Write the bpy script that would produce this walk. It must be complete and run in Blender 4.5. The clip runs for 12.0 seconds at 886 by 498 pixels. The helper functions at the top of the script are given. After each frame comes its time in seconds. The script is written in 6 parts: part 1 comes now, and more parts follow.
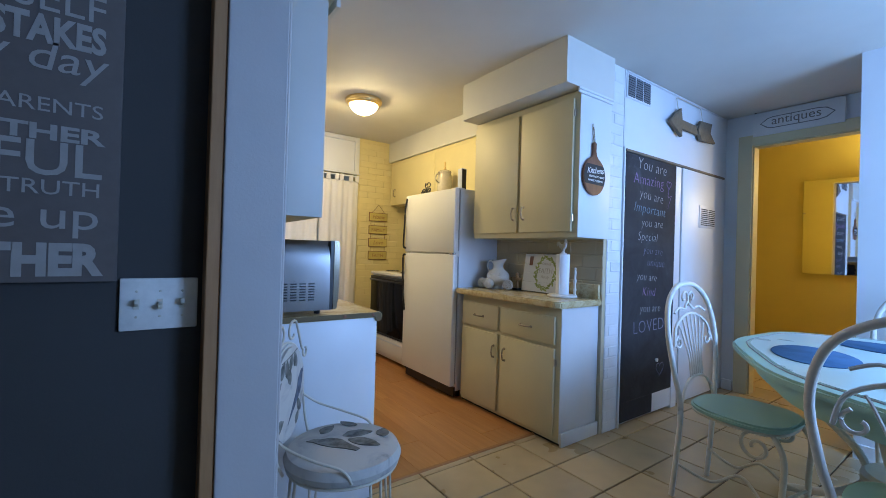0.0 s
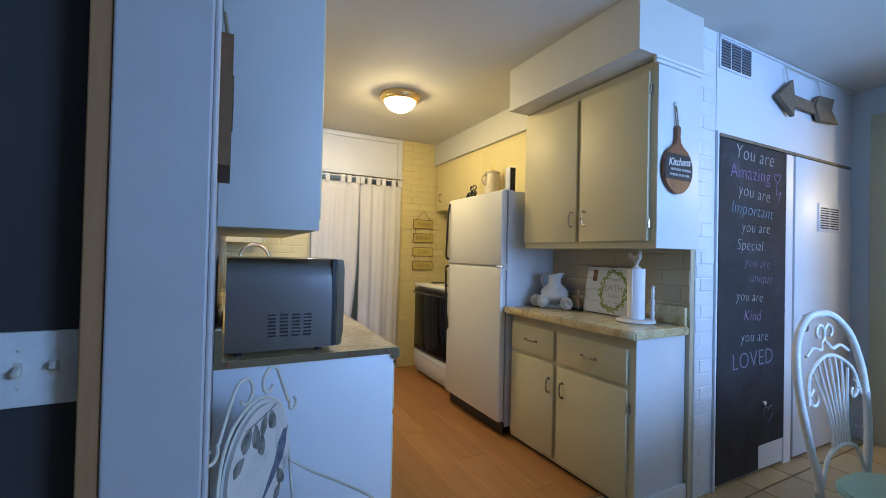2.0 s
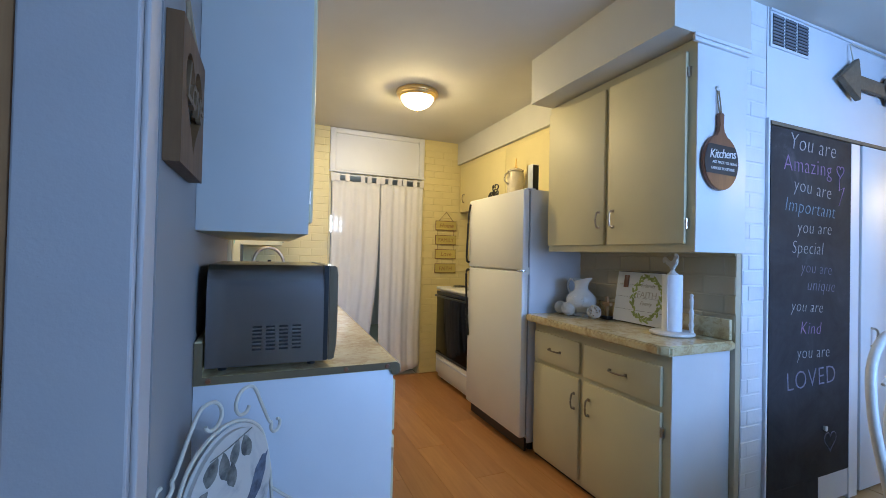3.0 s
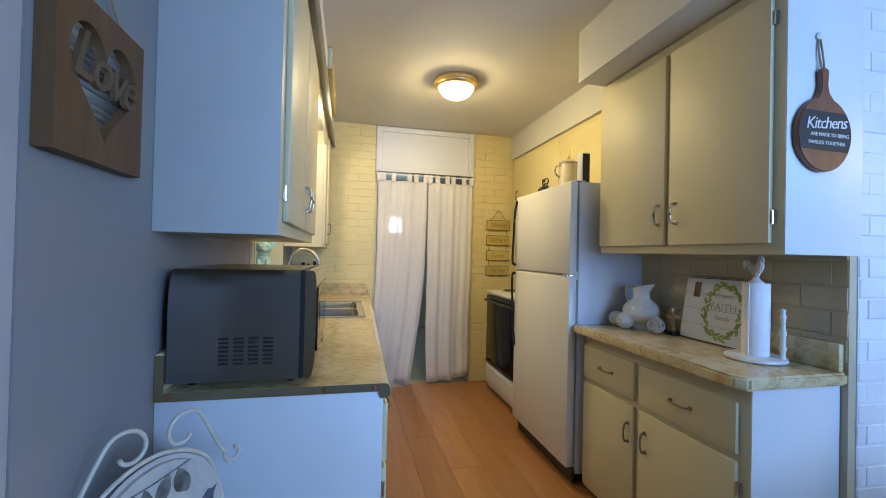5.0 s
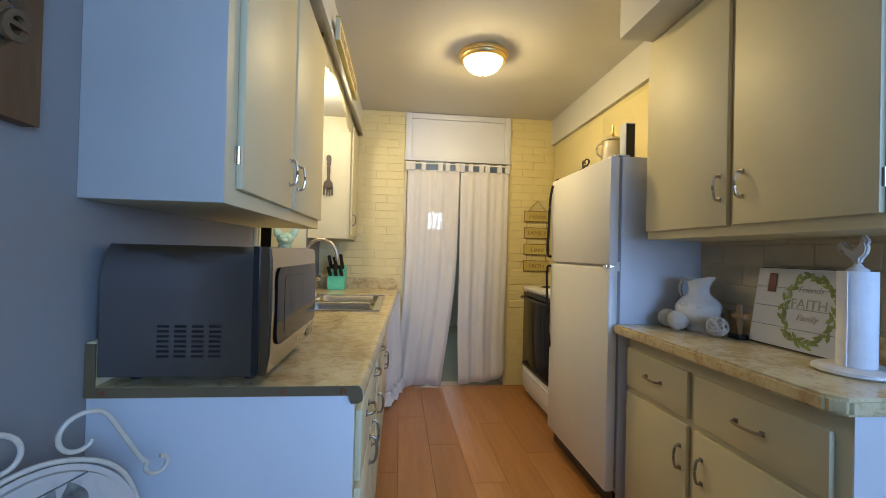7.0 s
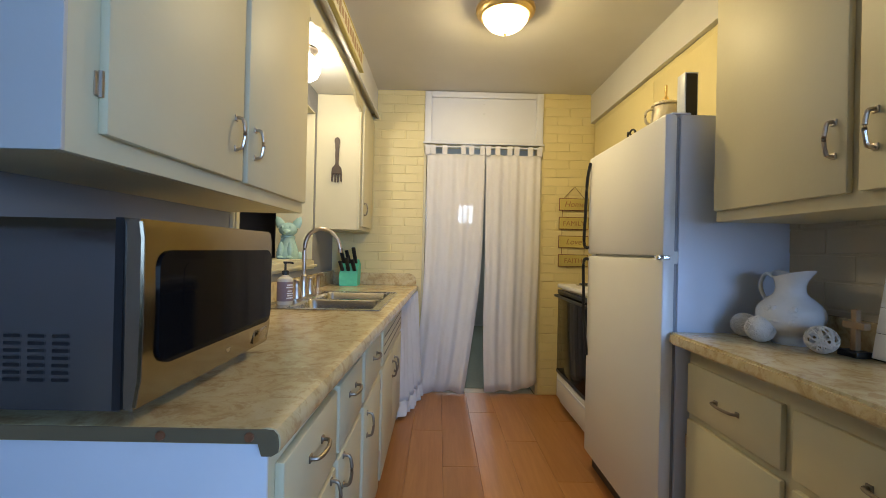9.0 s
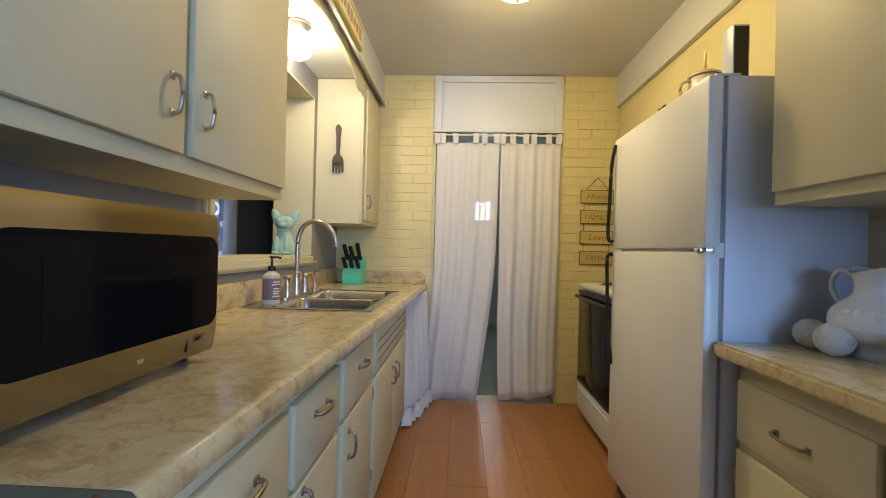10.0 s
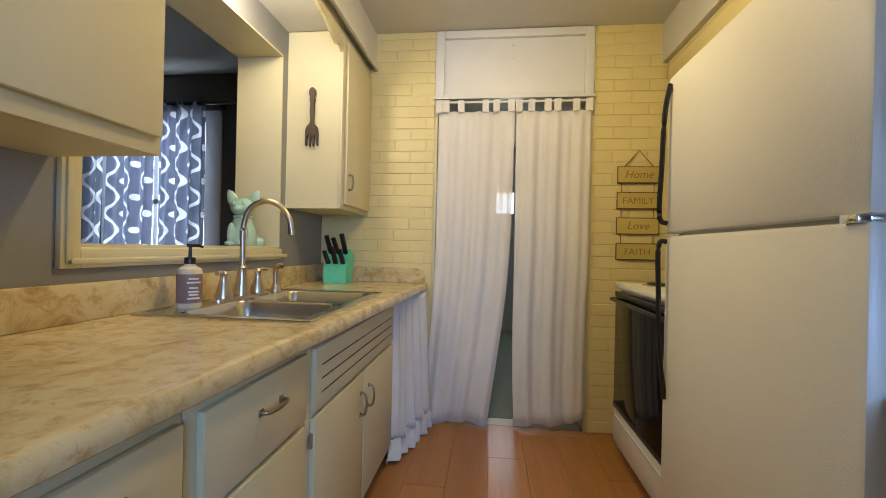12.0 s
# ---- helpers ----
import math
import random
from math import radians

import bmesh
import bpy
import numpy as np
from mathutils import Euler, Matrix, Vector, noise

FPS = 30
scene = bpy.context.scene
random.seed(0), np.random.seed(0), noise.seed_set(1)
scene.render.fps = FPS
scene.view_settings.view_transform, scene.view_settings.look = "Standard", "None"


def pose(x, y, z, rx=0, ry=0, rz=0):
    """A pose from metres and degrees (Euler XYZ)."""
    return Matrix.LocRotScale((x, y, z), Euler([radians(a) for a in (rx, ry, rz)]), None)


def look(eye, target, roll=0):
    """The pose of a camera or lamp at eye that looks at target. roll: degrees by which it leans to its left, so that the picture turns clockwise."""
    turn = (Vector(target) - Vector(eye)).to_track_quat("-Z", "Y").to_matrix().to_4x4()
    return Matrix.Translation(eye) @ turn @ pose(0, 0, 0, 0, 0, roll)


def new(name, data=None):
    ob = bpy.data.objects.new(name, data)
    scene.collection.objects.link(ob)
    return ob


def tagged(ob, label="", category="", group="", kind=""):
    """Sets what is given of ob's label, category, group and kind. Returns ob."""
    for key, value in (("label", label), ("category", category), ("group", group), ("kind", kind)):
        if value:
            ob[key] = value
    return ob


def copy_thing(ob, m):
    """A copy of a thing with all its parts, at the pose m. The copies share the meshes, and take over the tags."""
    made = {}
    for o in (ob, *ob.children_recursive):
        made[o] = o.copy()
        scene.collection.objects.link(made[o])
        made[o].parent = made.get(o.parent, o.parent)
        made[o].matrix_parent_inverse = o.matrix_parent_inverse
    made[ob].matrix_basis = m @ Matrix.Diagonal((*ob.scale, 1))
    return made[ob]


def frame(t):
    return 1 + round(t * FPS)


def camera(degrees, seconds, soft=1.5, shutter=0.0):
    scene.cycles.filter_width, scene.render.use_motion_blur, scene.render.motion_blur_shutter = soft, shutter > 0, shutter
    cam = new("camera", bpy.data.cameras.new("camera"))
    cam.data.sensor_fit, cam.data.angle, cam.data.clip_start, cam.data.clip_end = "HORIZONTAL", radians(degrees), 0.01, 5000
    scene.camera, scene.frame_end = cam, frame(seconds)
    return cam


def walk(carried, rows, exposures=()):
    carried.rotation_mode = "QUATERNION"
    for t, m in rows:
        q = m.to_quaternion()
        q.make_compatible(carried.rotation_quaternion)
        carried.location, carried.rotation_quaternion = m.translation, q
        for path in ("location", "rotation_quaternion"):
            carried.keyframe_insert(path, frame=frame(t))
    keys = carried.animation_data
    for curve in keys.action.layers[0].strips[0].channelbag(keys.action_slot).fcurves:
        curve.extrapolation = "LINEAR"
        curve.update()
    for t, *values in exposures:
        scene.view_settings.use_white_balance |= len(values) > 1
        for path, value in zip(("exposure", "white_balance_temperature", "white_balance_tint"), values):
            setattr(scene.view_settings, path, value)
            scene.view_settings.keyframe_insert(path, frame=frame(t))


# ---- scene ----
cam = camera(93.5, 12.0, 0.9)
PATH = [
    (0, (0.69, 0.737, 1.178), (1.856, 2.362, 1.19), 1.7),
    (0.5, (0.79, 0.823, 1.192), (1.908, 2.481, 1.206), 1.6),
    (1, (0.875, 0.916, 1.203), (1.945, 2.606, 1.221), 1.5),
    (1.5, (0.951, 0.988, 1.221), (1.951, 2.72, 1.243), 1.4),
    (2, (1.028, 1.038, 1.237), (1.95, 2.813, 1.263), 1.3),
    (2.5, (1.111, 1.087, 1.25), (1.958, 2.899, 1.276), 1.3),
    (3, (1.186, 1.136, 1.255), (1.968, 2.976, 1.282), 1.3),
    (5, (1.49, 1.286, 1.267), (1.938, 3.235, 1.29), 1.3),
    (5.5, (1.556, 1.329, 1.248), (1.931, 3.293, 1.272), 1.3),
    (6, (1.615, 1.375, 1.23), (1.922, 3.351, 1.254), 1.3),
    (6.5, (1.662, 1.433, 1.215), (1.918, 3.417, 1.237), 1.3),
    (7, (1.705, 1.503, 1.206), (1.913, 3.492, 1.226), 1.4),
    (9, (1.873, 1.865, 1.171), (1.893, 3.865, 1.176), 1.3),
    (9.5, (1.921, 1.981, 1.162), (1.885, 3.98, 1.164), 1.3),
    (10, (1.961, 2.101, 1.145), (1.876, 4.099, 1.147), 1.4),
    (10.5, (1.998, 2.232, 1.137), (1.873, 4.228, 1.139), 1.4),
    (11, (2.037, 2.369, 1.129), (1.881, 4.363, 1.131), 1.3),
    (11.5, (2.069, 2.508, 1.11), (1.88, 4.499, 1.11), 1.3),
    (12, (2.109, 2.662, 1.099), (1.879, 4.649, 1.098), 1.3),
]
walk(cam, [(t, look(eye, target, roll)) for t, eye, target, roll in PATH], [(0, 0.13, 6350, 10), (2.5, 0.07, 6350, 10), (5, 0.05, 6480, 10), (7, -0.02, 6750, 10), (9, -0.07, 6650, 10), (10.5, -0.07, 6500, 10), (12, -0.12, 6850, 10)])

# ---- light ----
world = bpy.data.worlds.new("sky")
world.use_nodes = True
scene.world = world
sky = world.node_tree.nodes.new("ShaderNodeTexSky")
sky.sky_type, sky.sun_disc = "NISHITA", False
sky.sun_elevation, sky.sun_rotation = radians(38), radians(200)
world.node_tree.nodes["Background"].inputs["Strength"].default_value = 0.12
world.node_tree.links.new(sky.outputs["Color"], world.node_tree.nodes["Background"].inputs["Color"])


def area_lamp(name, m, w, h, power, colour):
    d = bpy.data.lights.new(name, "AREA")
    d.shape, d.size, d.size_y, d.energy, d.color = "RECTANGLE", w, h, power, colour
    o = new(name, d)
    o.matrix_basis = m
    return o


def point_lamp(name, at, power, colour, radius=0.05):
    d = bpy.data.lights.new(name, "POINT")
    d.energy, d.color, d.shadow_soft_size = power, colour, radius
    o = new(name, d)
    o.location = at
    return o


DAY = (0.265, 0.495, 1.0)
WARM = (1.0, 0.785, 0.375)
area_lamp("window_light_back", look((3.40, -0.74, 1.65), (3.20, 2, 1.5)), 1.2, 1.1, 112, DAY)
area_lamp("window_light_living", look((-0.70, 5.95, 1.5), (-0.70, 4, 1.4)), 1.0, 1.3, 60, DAY)
area_lamp("window_light_utility", look((2.28, 8.36, 1.74), (2.28, 6, 1.5)), 0.24, 0.26, 6, (0.7, 0.85, 1.0))
point_lamp("ceiling_bulb", (2.2, 4.08, 2.405), 25.5, WARM, 0.07)
o = area_lamp("ceiling_bowl_light", look((2.2, 4.08, 2.36), (2.2, 4.0801, 0)), 0.2, 0.2, 3.6, WARM)
o.data.shape = "DISK"
point_lamp("sink_bulb", (1.13, 4.13, 2.14), 13, (1.0, 0.86, 0.60), 0.055)
point_lamp("hall_bulb", (6.25, 1.2, 2.05), 34, (1.0, 0.80, 0.40), 0.06)


# ---- materials ----
class Mat:
    """A principled material with a few short-hands for its nodes."""

    def __init__(self, name, rough=0.5, metal=0.0, spec=0.5):
        self.m = bpy.data.materials.new(name)
        self.m.use_nodes = True
        self.t = self.m.node_tree
        self.p = self.t.nodes["Principled BSDF"]
        self.p.inputs["Roughness"].default_value = rough
        self.p.inputs["Metallic"].default_value = metal
        self.p.inputs["Specular IOR Level"].default_value = spec
        self.where = None

    def put(self, sock, v):
        if hasattr(v, "is_output"):
            self.t.links.new(v, sock)
        else:
            sock.default_value = v

    def node(self, kind, **kw):
        n = self.t.nodes.new(kind)
        for k, v in kw.items():
            self.put(n.inputs[k.replace("_", " ")], v)
        return n

    def co(self, scale=(1, 1, 1), shift=True):
        tc = self.t.nodes.new("ShaderNodeTexCoord")
        mp = self.t.nodes.new("ShaderNodeMapping")
        mp.inputs["Scale"].default_value = scale
        self.t.links.new(tc.outputs["Object"], mp.inputs["Vector"])
        if shift:
            oi = self.t.nodes.new("ShaderNodeObjectInfo")
            mu = self.math("MULTIPLY", oi.outputs["Random"], 37.0)
            self.t.links.new(mu, mp.inputs["Location"])
        return mp.outputs["Vector"]

    def math(self, op, a, b=0.0, c=0.0):
        n = self.t.nodes.new("ShaderNodeMath")
        n.operation = op
        self.put(n.inputs[0], a), self.put(n.inputs[1], b), self.put(n.inputs[2], c)
        return n.outputs[0]

    def noise(self, scale, vec=None, detail=4, rough=0.6, distort=0.0):
        n = self.node("ShaderNodeTexNoise", Scale=scale, Detail=detail, Roughness=rough, Distortion=distort)
        if vec is not None:
            self.t.links.new(vec, n.inputs["Vector"])
        return n.outputs["Fac"]

    def ramp(self, fac, stops):
        n = self.t.nodes.new("ShaderNodeValToRGB")
        el = n.color_ramp.elements
        while len(el) < len(stops):
            el.new(0.5)
        for e, (at, col) in zip(el, stops):
            e.position, e.color = at, (*col, 1) if len(col) == 3 else col
        self.t.links.new(fac, n.inputs["Fac"])
        return n.outputs["Color"]

    def mix(self, fac, a, b, mode="MIX"):
        n = self.t.nodes.new("ShaderNodeMix")
        n.data_type, n.blend_type = "RGBA", mode
        f = [s for s in n.inputs if s.enabled]
        for s, v in zip(f, (fac, a, b)):
            self.put(s, (*v, 1) if isinstance(v, tuple) and len(v) == 3 else v)
        return [s for s in n.outputs if s.enabled][0]

    def bump(self, h, strength=0.2, dist=0.002):
        n = self.node("ShaderNodeBump", Strength=strength, Distance=dist, Height=h)
        self.t.links.new(n.outputs["Normal"], self.p.inputs["Normal"])

    def base(self, c):
        self.put(self.p.inputs["Base Color"], (*c, 1) if isinstance(c, tuple) and len(c) == 3 else c)
        return self

    def rough(self, r):
        self.put(self.p.inputs["Roughness"], r)
        return self


def scaled(c, k):
    return tuple(min(1.0, v * k) for v in c)


def paint(name, col, rough=0.5, var=0.10, grain=90, bump=0.15, spots=None, metal=0.0):
    """Brushed paint: broad unevenness, fine stipple, and now and then a scuff."""
    k = Mat(name, rough, metal)
    v = k.co()
    broad = k.noise(2.3, v, 3)
    fine = k.noise(grain, v, 3)
    c = k.ramp(broad, [(0.3, scaled(col, 1 - var)), (0.7, scaled(col, 1 + var * 0.5))])
    c = k.mix(k.math("MULTIPLY", fine, 0.10), c, scaled(col, 0.75))
    if spots:
        s = k.noise(11, v, 6, 0.72)
        c = k.mix(k.math("MULTIPLY", k.math("GREATER_THAN", s, 0.70), 0.6), c, spots)
    k.base(c)
    k.rough(k.math("MULTIPLY_ADD", broad, 0.16, rough - 0.08))
    k.bump(fine, bump, 0.0015)
    return k.m


def plain(name, col, rough=0.4, metal=0.0, var=0.08):
    k = Mat(name, rough, metal)
    v = k.co()
    n = k.noise(35, v, 4)
    k.base(k.ramp(n, [(0.3, scaled(col, 1 - var)), (0.7, scaled(col, 1 + var))]))
    k.rough(k.math("MULTIPLY_ADD", n, 0.12, rough - 0.06))
    return k.m


def satin(name, col, rough):
    """Even satin metal with a barely seen fine grain."""
    k = Mat(name, rough, 1.0)
    n = k.noise(700, k.co(), 2)
    k.base(k.ramp(n, [(0.2, scaled(col, 0.96)), (0.8, scaled(col, 1.04))]))
    return k.m


def brushed(name, col, rough=0.3, stretch=(4, 4, 260)):
    k = Mat(name, rough, 1.0)
    v = k.co(stretch)
    n = k.noise(1.0, v, 3)
    k.base(k.ramp(n, [(0.3, scaled(col, 0.96)), (0.7, scaled(col, 1.03))]))
    k.rough(k.math("MULTIPLY_ADD", n, 0.08, rough - 0.04))
    return k.m


def wood(name, a, b, stretch, rough=0.45, dark=0.5, rand=0.25):
    """Long grain: stretch squeezes the noise across the grain."""
    k = Mat(name, rough)
    v = k.co(stretch)
    n1 = k.noise(1.0, v, 6, 0.65, 0.6)
    n2 = k.noise(5.0, v, 4, 0.6)
    c = k.ramp(n1, [(0.25, a), (0.75, b)])
    c = k.mix(k.math("MULTIPLY", n2, dark), c, scaled(a, 0.55))
    oi = k.t.nodes.new("ShaderNodeObjectInfo")
    c = k.mix(k.math("MULTIPLY", oi.outputs["Random"], rand), c, scaled(a, 0.7))
    k.base(c)
    k.rough(k.math("MULTIPLY_ADD", n2, 0.18, rough - 0.09))
    k.bump(n2, 0.05, 0.0008)
    return k.m


def laminate(name, tint=1.0):
    """Cream stone-look laminate with tan clouds and thin brown veins."""
    k = Mat(name, 0.24)
    v = k.co((1, 1, 1), False)
    big = k.noise(8.0, v, 7, 0.68, 0.8)
    med = k.noise(26, v, 6, 0.7, 0.5)
    fine = k.noise(120, v, 3)
    c = k.ramp(big, [(0.34, scaled((0.34, 0.20, 0.07), tint)), (0.46, scaled((0.58, 0.455, 0.235), tint)), (0.58, scaled((0.65, 0.545, 0.32), tint))])
    c = k.mix(k.ramp(med, [(0.39, (0.85, 0.85, 0.85)), (0.49, (0, 0, 0))]), c, scaled((0.46, 0.31, 0.14), tint))
    c = k.mix(k.math("MULTIPLY", fine, 0.25), c, (0.66, 0.56, 0.37))
    k.base(c)
    k.rough(k.math("MULTIPLY_ADD", fine, 0.1, 0.12))
    return k.m


def glow(name, col, strength):
    m = bpy.data.materials.new(name)
    m.use_nodes = True
    p = m.node_tree.nodes["Principled BSDF"]
    p.inputs["Base Color"].default_value = (0.9, 0.9, 0.88, 1)
    p.inputs["Emission Color"].default_value = (*col, 1)
    p.inputs["Emission Strength"].default_value = strength
    p.inputs["Roughness"].default_value = 0.15
    return m


def cloth(name, col, sheer=0.0, var=0.08):
    k = Mat(name, 0.9, 0, 0.1)
    v = k.co()
    n = k.noise(7, v, 4)
    weave = k.noise(500, v, 2)
    k.base(k.ramp(n, [(0.3, scaled(col, 1 - var)), (0.7, col)]))
    k.bump(weave, 0.2, 0.0008)
    tr = k.node("ShaderNodeBsdfTranslucent")
    tr.inputs["Color"].default_value = (*scaled(col, 0.9), 1)
    mx = k.node("ShaderNodeMixShader", Fac=0.10)
    k.t.links.new(k.p.outputs[0], mx.inputs[1])
    k.t.links.new(tr.outputs[0], mx.inputs[2])
    last = mx
    if sheer:
        tp = k.node("ShaderNodeBsdfTransparent")
        last = k.node("ShaderNodeMixShader", Fac=sheer)
        k.t.links.new(mx.outputs[0], last.inputs[1])
        k.t.links.new(tp.outputs[0], last.inputs[2])
    k.t.links.new(last.outputs[0], k.t.nodes["Material Output"].inputs["Surface"])
    return k.m


def ogee_cloth(name):
    """Grey-blue drapery with white ogee waves and ovals."""
    k = Mat(name, 0.9, 0, 0.1)
    tc = k.t.nodes.new("ShaderNodeUVMap")
    sep = k.node("ShaderNodeSeparateXYZ")
    k.t.links.new(tc.outputs["UV"], sep.inputs[0])
    u, z = sep.outputs[0], sep.outputs[1]
    tri = k.math("MULTIPLY", k.math("ABSOLUTE", k.math("SUBTRACT", k.math("FRACT", k.math("DIVIDE", u, 0.32)), 0.5)), 2.0)
    ph = k.math("COSINE", k.math("MULTIPLY", z, 2 * math.pi / 0.265))
    s = k.math("MULTIPLY_ADD", ph, 0.26, 0.5)
    line = k.math("LESS_THAN", k.math("ABSOLUTE", k.math("SUBTRACT", tri, s)), 0.085)
    zz = k.math("SINE", k.math("MULTIPLY", z, math.pi / 0.265))
    a = k.math("ADD", k.math("POWER", k.math("DIVIDE", tri, 0.17), 2.0), k.math("POWER", k.math("DIVIDE", zz, 0.30), 2.0))
    cc = k.math("COSINE", k.math("MULTIPLY", z, math.pi / 0.265))
    b = k.math("ADD", k.math("POWER", k.math("DIVIDE", k.math("SUBTRACT", 1.0, tri), 0.17), 2.0), k.math("POWER", k.math("DIVIDE", cc, 0.30), 2.0))
    dots = k.math("ADD", k.math("LESS_THAN", a, 1.0), k.math("LESS_THAN", b, 1.0))
    white = k.math("MINIMUM", k.math("ADD", line, dots), 1.0)
    c = k.mix(white, (0.34, 0.36, 0.42), (0.84, 0.84, 0.84))
    k.base(c)
    tr = k.node("ShaderNodeBsdfTranslucent", Color=c)
    mx = k.node("ShaderNodeMixShader", Fac=0.6)
    k.t.links.new(k.p.outputs[0], mx.inputs[1])
    k.t.links.new(tr.outputs[0], mx.inputs[2])
    k.t.links.new(mx.outputs[0], k.t.nodes["Material Output"].inputs["Surface"])
    return k.m


def print_cloth(name):
    """Off-white upholstery with grey leaf and bird blots and faint script."""
    k = Mat(name, 0.85, 0, 0.1)
    v = k.co((1, 1, 1), False)
    n = k.noise(9, v, 5, 0.55, 0.8)
    n2 = k.noise(60, v, 5, 0.7)
    c = k.ramp(n, [(0.30, (0.26, 0.25, 0.235)), (0.40, (0.44, 0.41, 0.37)), (0.50, (0.52, 0.48, 0.42))])
    c = k.mix(k.math("MULTIPLY", n2, 0.3), c, (0.50, 0.49, 0.47))
    k.base(c)
    k.bump(n2, 0.2, 0.001)
    return k.m


def chalk(name):
    k = Mat(name, 0.75, 0, 0.3)
    v = k.co((1, 1, 1), False)
    n = k.noise(3.5, v, 6, 0.7, 0.6)
    n2 = k.noise(25, k.co((1, 1, 0.2), False), 5)
    c = k.ramp(n, [(0.35, (0.012, 0.013, 0.016)), (0.62, (0.030, 0.032, 0.038)), (0.8, (0.10, 0.10, 0.115))])
    k.base(k.mix(k.math("MULTIPLY", n2, 0.10), c, (0.12, 0.12, 0.13)))
    return k.m


CREAM = (0.63, 0.565, 0.36)
# White end paint, darkened in place of the weaker daylight on that end.
M_end_shade = paint("shade_dulled_cabinet_end_paint", (0.50, 0.49, 0.455), 0.5, 0.05, 80, 0.15)
M_cream = paint("cream_cabinet_paint", CREAM, 0.50, 0.06, 70, 0.2)
M_white = paint("white_enamel_paint", (0.70, 0.71, 0.72), 0.40, 0.05, 80, 0.15)
M_ceiling = paint("ceiling_paint", (0.64, 0.615, 0.56), 0.8, 0.05, 130, 0.3)
M_dark = paint("charcoal_wall_paint", (0.042, 0.039, 0.037), 0.75, 0.12, 120, 0.3)
M_grey = paint("blue_grey_wall_paint", (0.255, 0.25, 0.245), 0.6, 0.06, 120, 0.25)
# Pale paint darkened to put the post's shade into its colour; scuffs on top.
M_post = paint("shade_dulled_post_paint", (0.45, 0.415, 0.395), 0.6, 0.08, 120, 0.25, (0.36, 0.32, 0.29))
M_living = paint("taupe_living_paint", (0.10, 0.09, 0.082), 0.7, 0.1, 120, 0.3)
M_pale = paint("pale_wall_paint", (0.70, 0.72, 0.74), 0.6, 0.05, 120, 0.25)
M_soffit = paint("soffit_paint", (0.61, 0.595, 0.54), 0.6, 0.05, 120, 0.2)
M_yellow = paint("mustard_wall_paint", (0.60, 0.47, 0.095), 0.6, 0.06, 120, 0.25)
M_brick = paint("painted_brick_cream", (0.74, 0.635, 0.32), 0.42, 0.05, 45, 0.7)
M_mortar = paint("painted_mortar_cream", (0.74, 0.635, 0.325), 0.50, 0.06, 45, 0.7)
M_brickw = paint("painted_brick_white", (0.70, 0.71, 0.72), 0.45, 0.10, 45, 0.7)
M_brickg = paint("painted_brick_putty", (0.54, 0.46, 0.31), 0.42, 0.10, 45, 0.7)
M_fridge = paint("fridge_enamel", (0.76, 0.74, 0.68), 0.33, 0.03, 260, 0.35)
# Fridge enamel made bluer and darker: the side's daylight put into its colour.
M_cooltint = paint("cool_tint_enamel", (0.66, 0.69, 0.74), 0.36, 0.03, 260, 0.35)
M_black = plain("black_plastic", (0.012, 0.012, 0.013), 0.35)
M_gasket = plain("door_gasket", (0.30, 0.30, 0.30), 0.7)
# Near-black colour that paints the shade in toe kicks, slots and vents.
M_gap_shade = plain("painted_gap_shade", (0.02, 0.018, 0.015), 0.8)
M_glassblk = plain("black_oven_glass", (0.006, 0.006, 0.007), 0.06, 0, 0.02)
M_glassblk.node_tree.nodes["Principled BSDF"].inputs["Specular IOR Level"].default_value = 0.08
M_chrome = plain("chrome", (0.72, 0.72, 0.72), 0.14, 1.0)
M_nickel = brushed("brushed_nickel", (0.55, 0.47, 0.38), 0.30)
M_pewter = brushed("pewter_handle", (0.30, 0.255, 0.20), 0.40)
M_steel = satin("brushed_steel", (0.32, 0.275, 0.21), 0.17)
M_steelside = satin("dark_steel_side", (0.26, 0.25, 0.245), 0.26)
M_sink = brushed("sink_steel", (0.56, 0.54, 0.50), 0.24, (200, 6, 6))
M_brass = plain("polished_brass", (0.85, 0.62, 0.27), 0.34, 1.0)
M_iron = plain("white_iron_paint", (0.68, 0.66, 0.62), 0.4)
# Ivory wire paint; on dining chair legs its darker tone stands for shade.
M_wire = plain("ivory_and_leg_shade_paint", (0.58, 0.53, 0.43), 0.42)
M_mint = paint("mint_green_wood_paint", (0.34, 0.53, 0.44), 0.42, 0.08, 60, 0.2)
M_mintpl = plain("mint_green_block", (0.10, 0.55, 0.36), 0.4)
M_aqua = plain("aqua_glaze", (0.36, 0.53, 0.45), 0.14)
M_laminate = laminate("stone_look_laminate")
M_cut = paint("laminate_cut_edge", (0.15, 0.105, 0.05), 0.8, 0.2, 60, 0.5)
M_plank = wood("honey_laminate_plank", (0.40, 0.160, 0.045), (0.60, 0.29, 0.095), (13, 0.9, 13), 0.34, 0.45, 0.50)
M_tile = paint("beige_floor_tile", (0.48, 0.365, 0.21), 0.30, 0.22, 30, 0.15)
M_grout = paint("floor_grout", (0.16, 0.12, 0.08), 0.85, 0.2, 80, 0.5)
M_oldwood = wood("weathered_sign_wood", (0.14, 0.10, 0.065), (0.26, 0.20, 0.13), (14, 14, 14), 0.7, 0.5, 0.1)
M_word = wood("stained_word_wood", (0.12, 0.07, 0.03), (0.18, 0.105, 0.048), (30, 30, 6), 0.6, 0.3, 0.1)
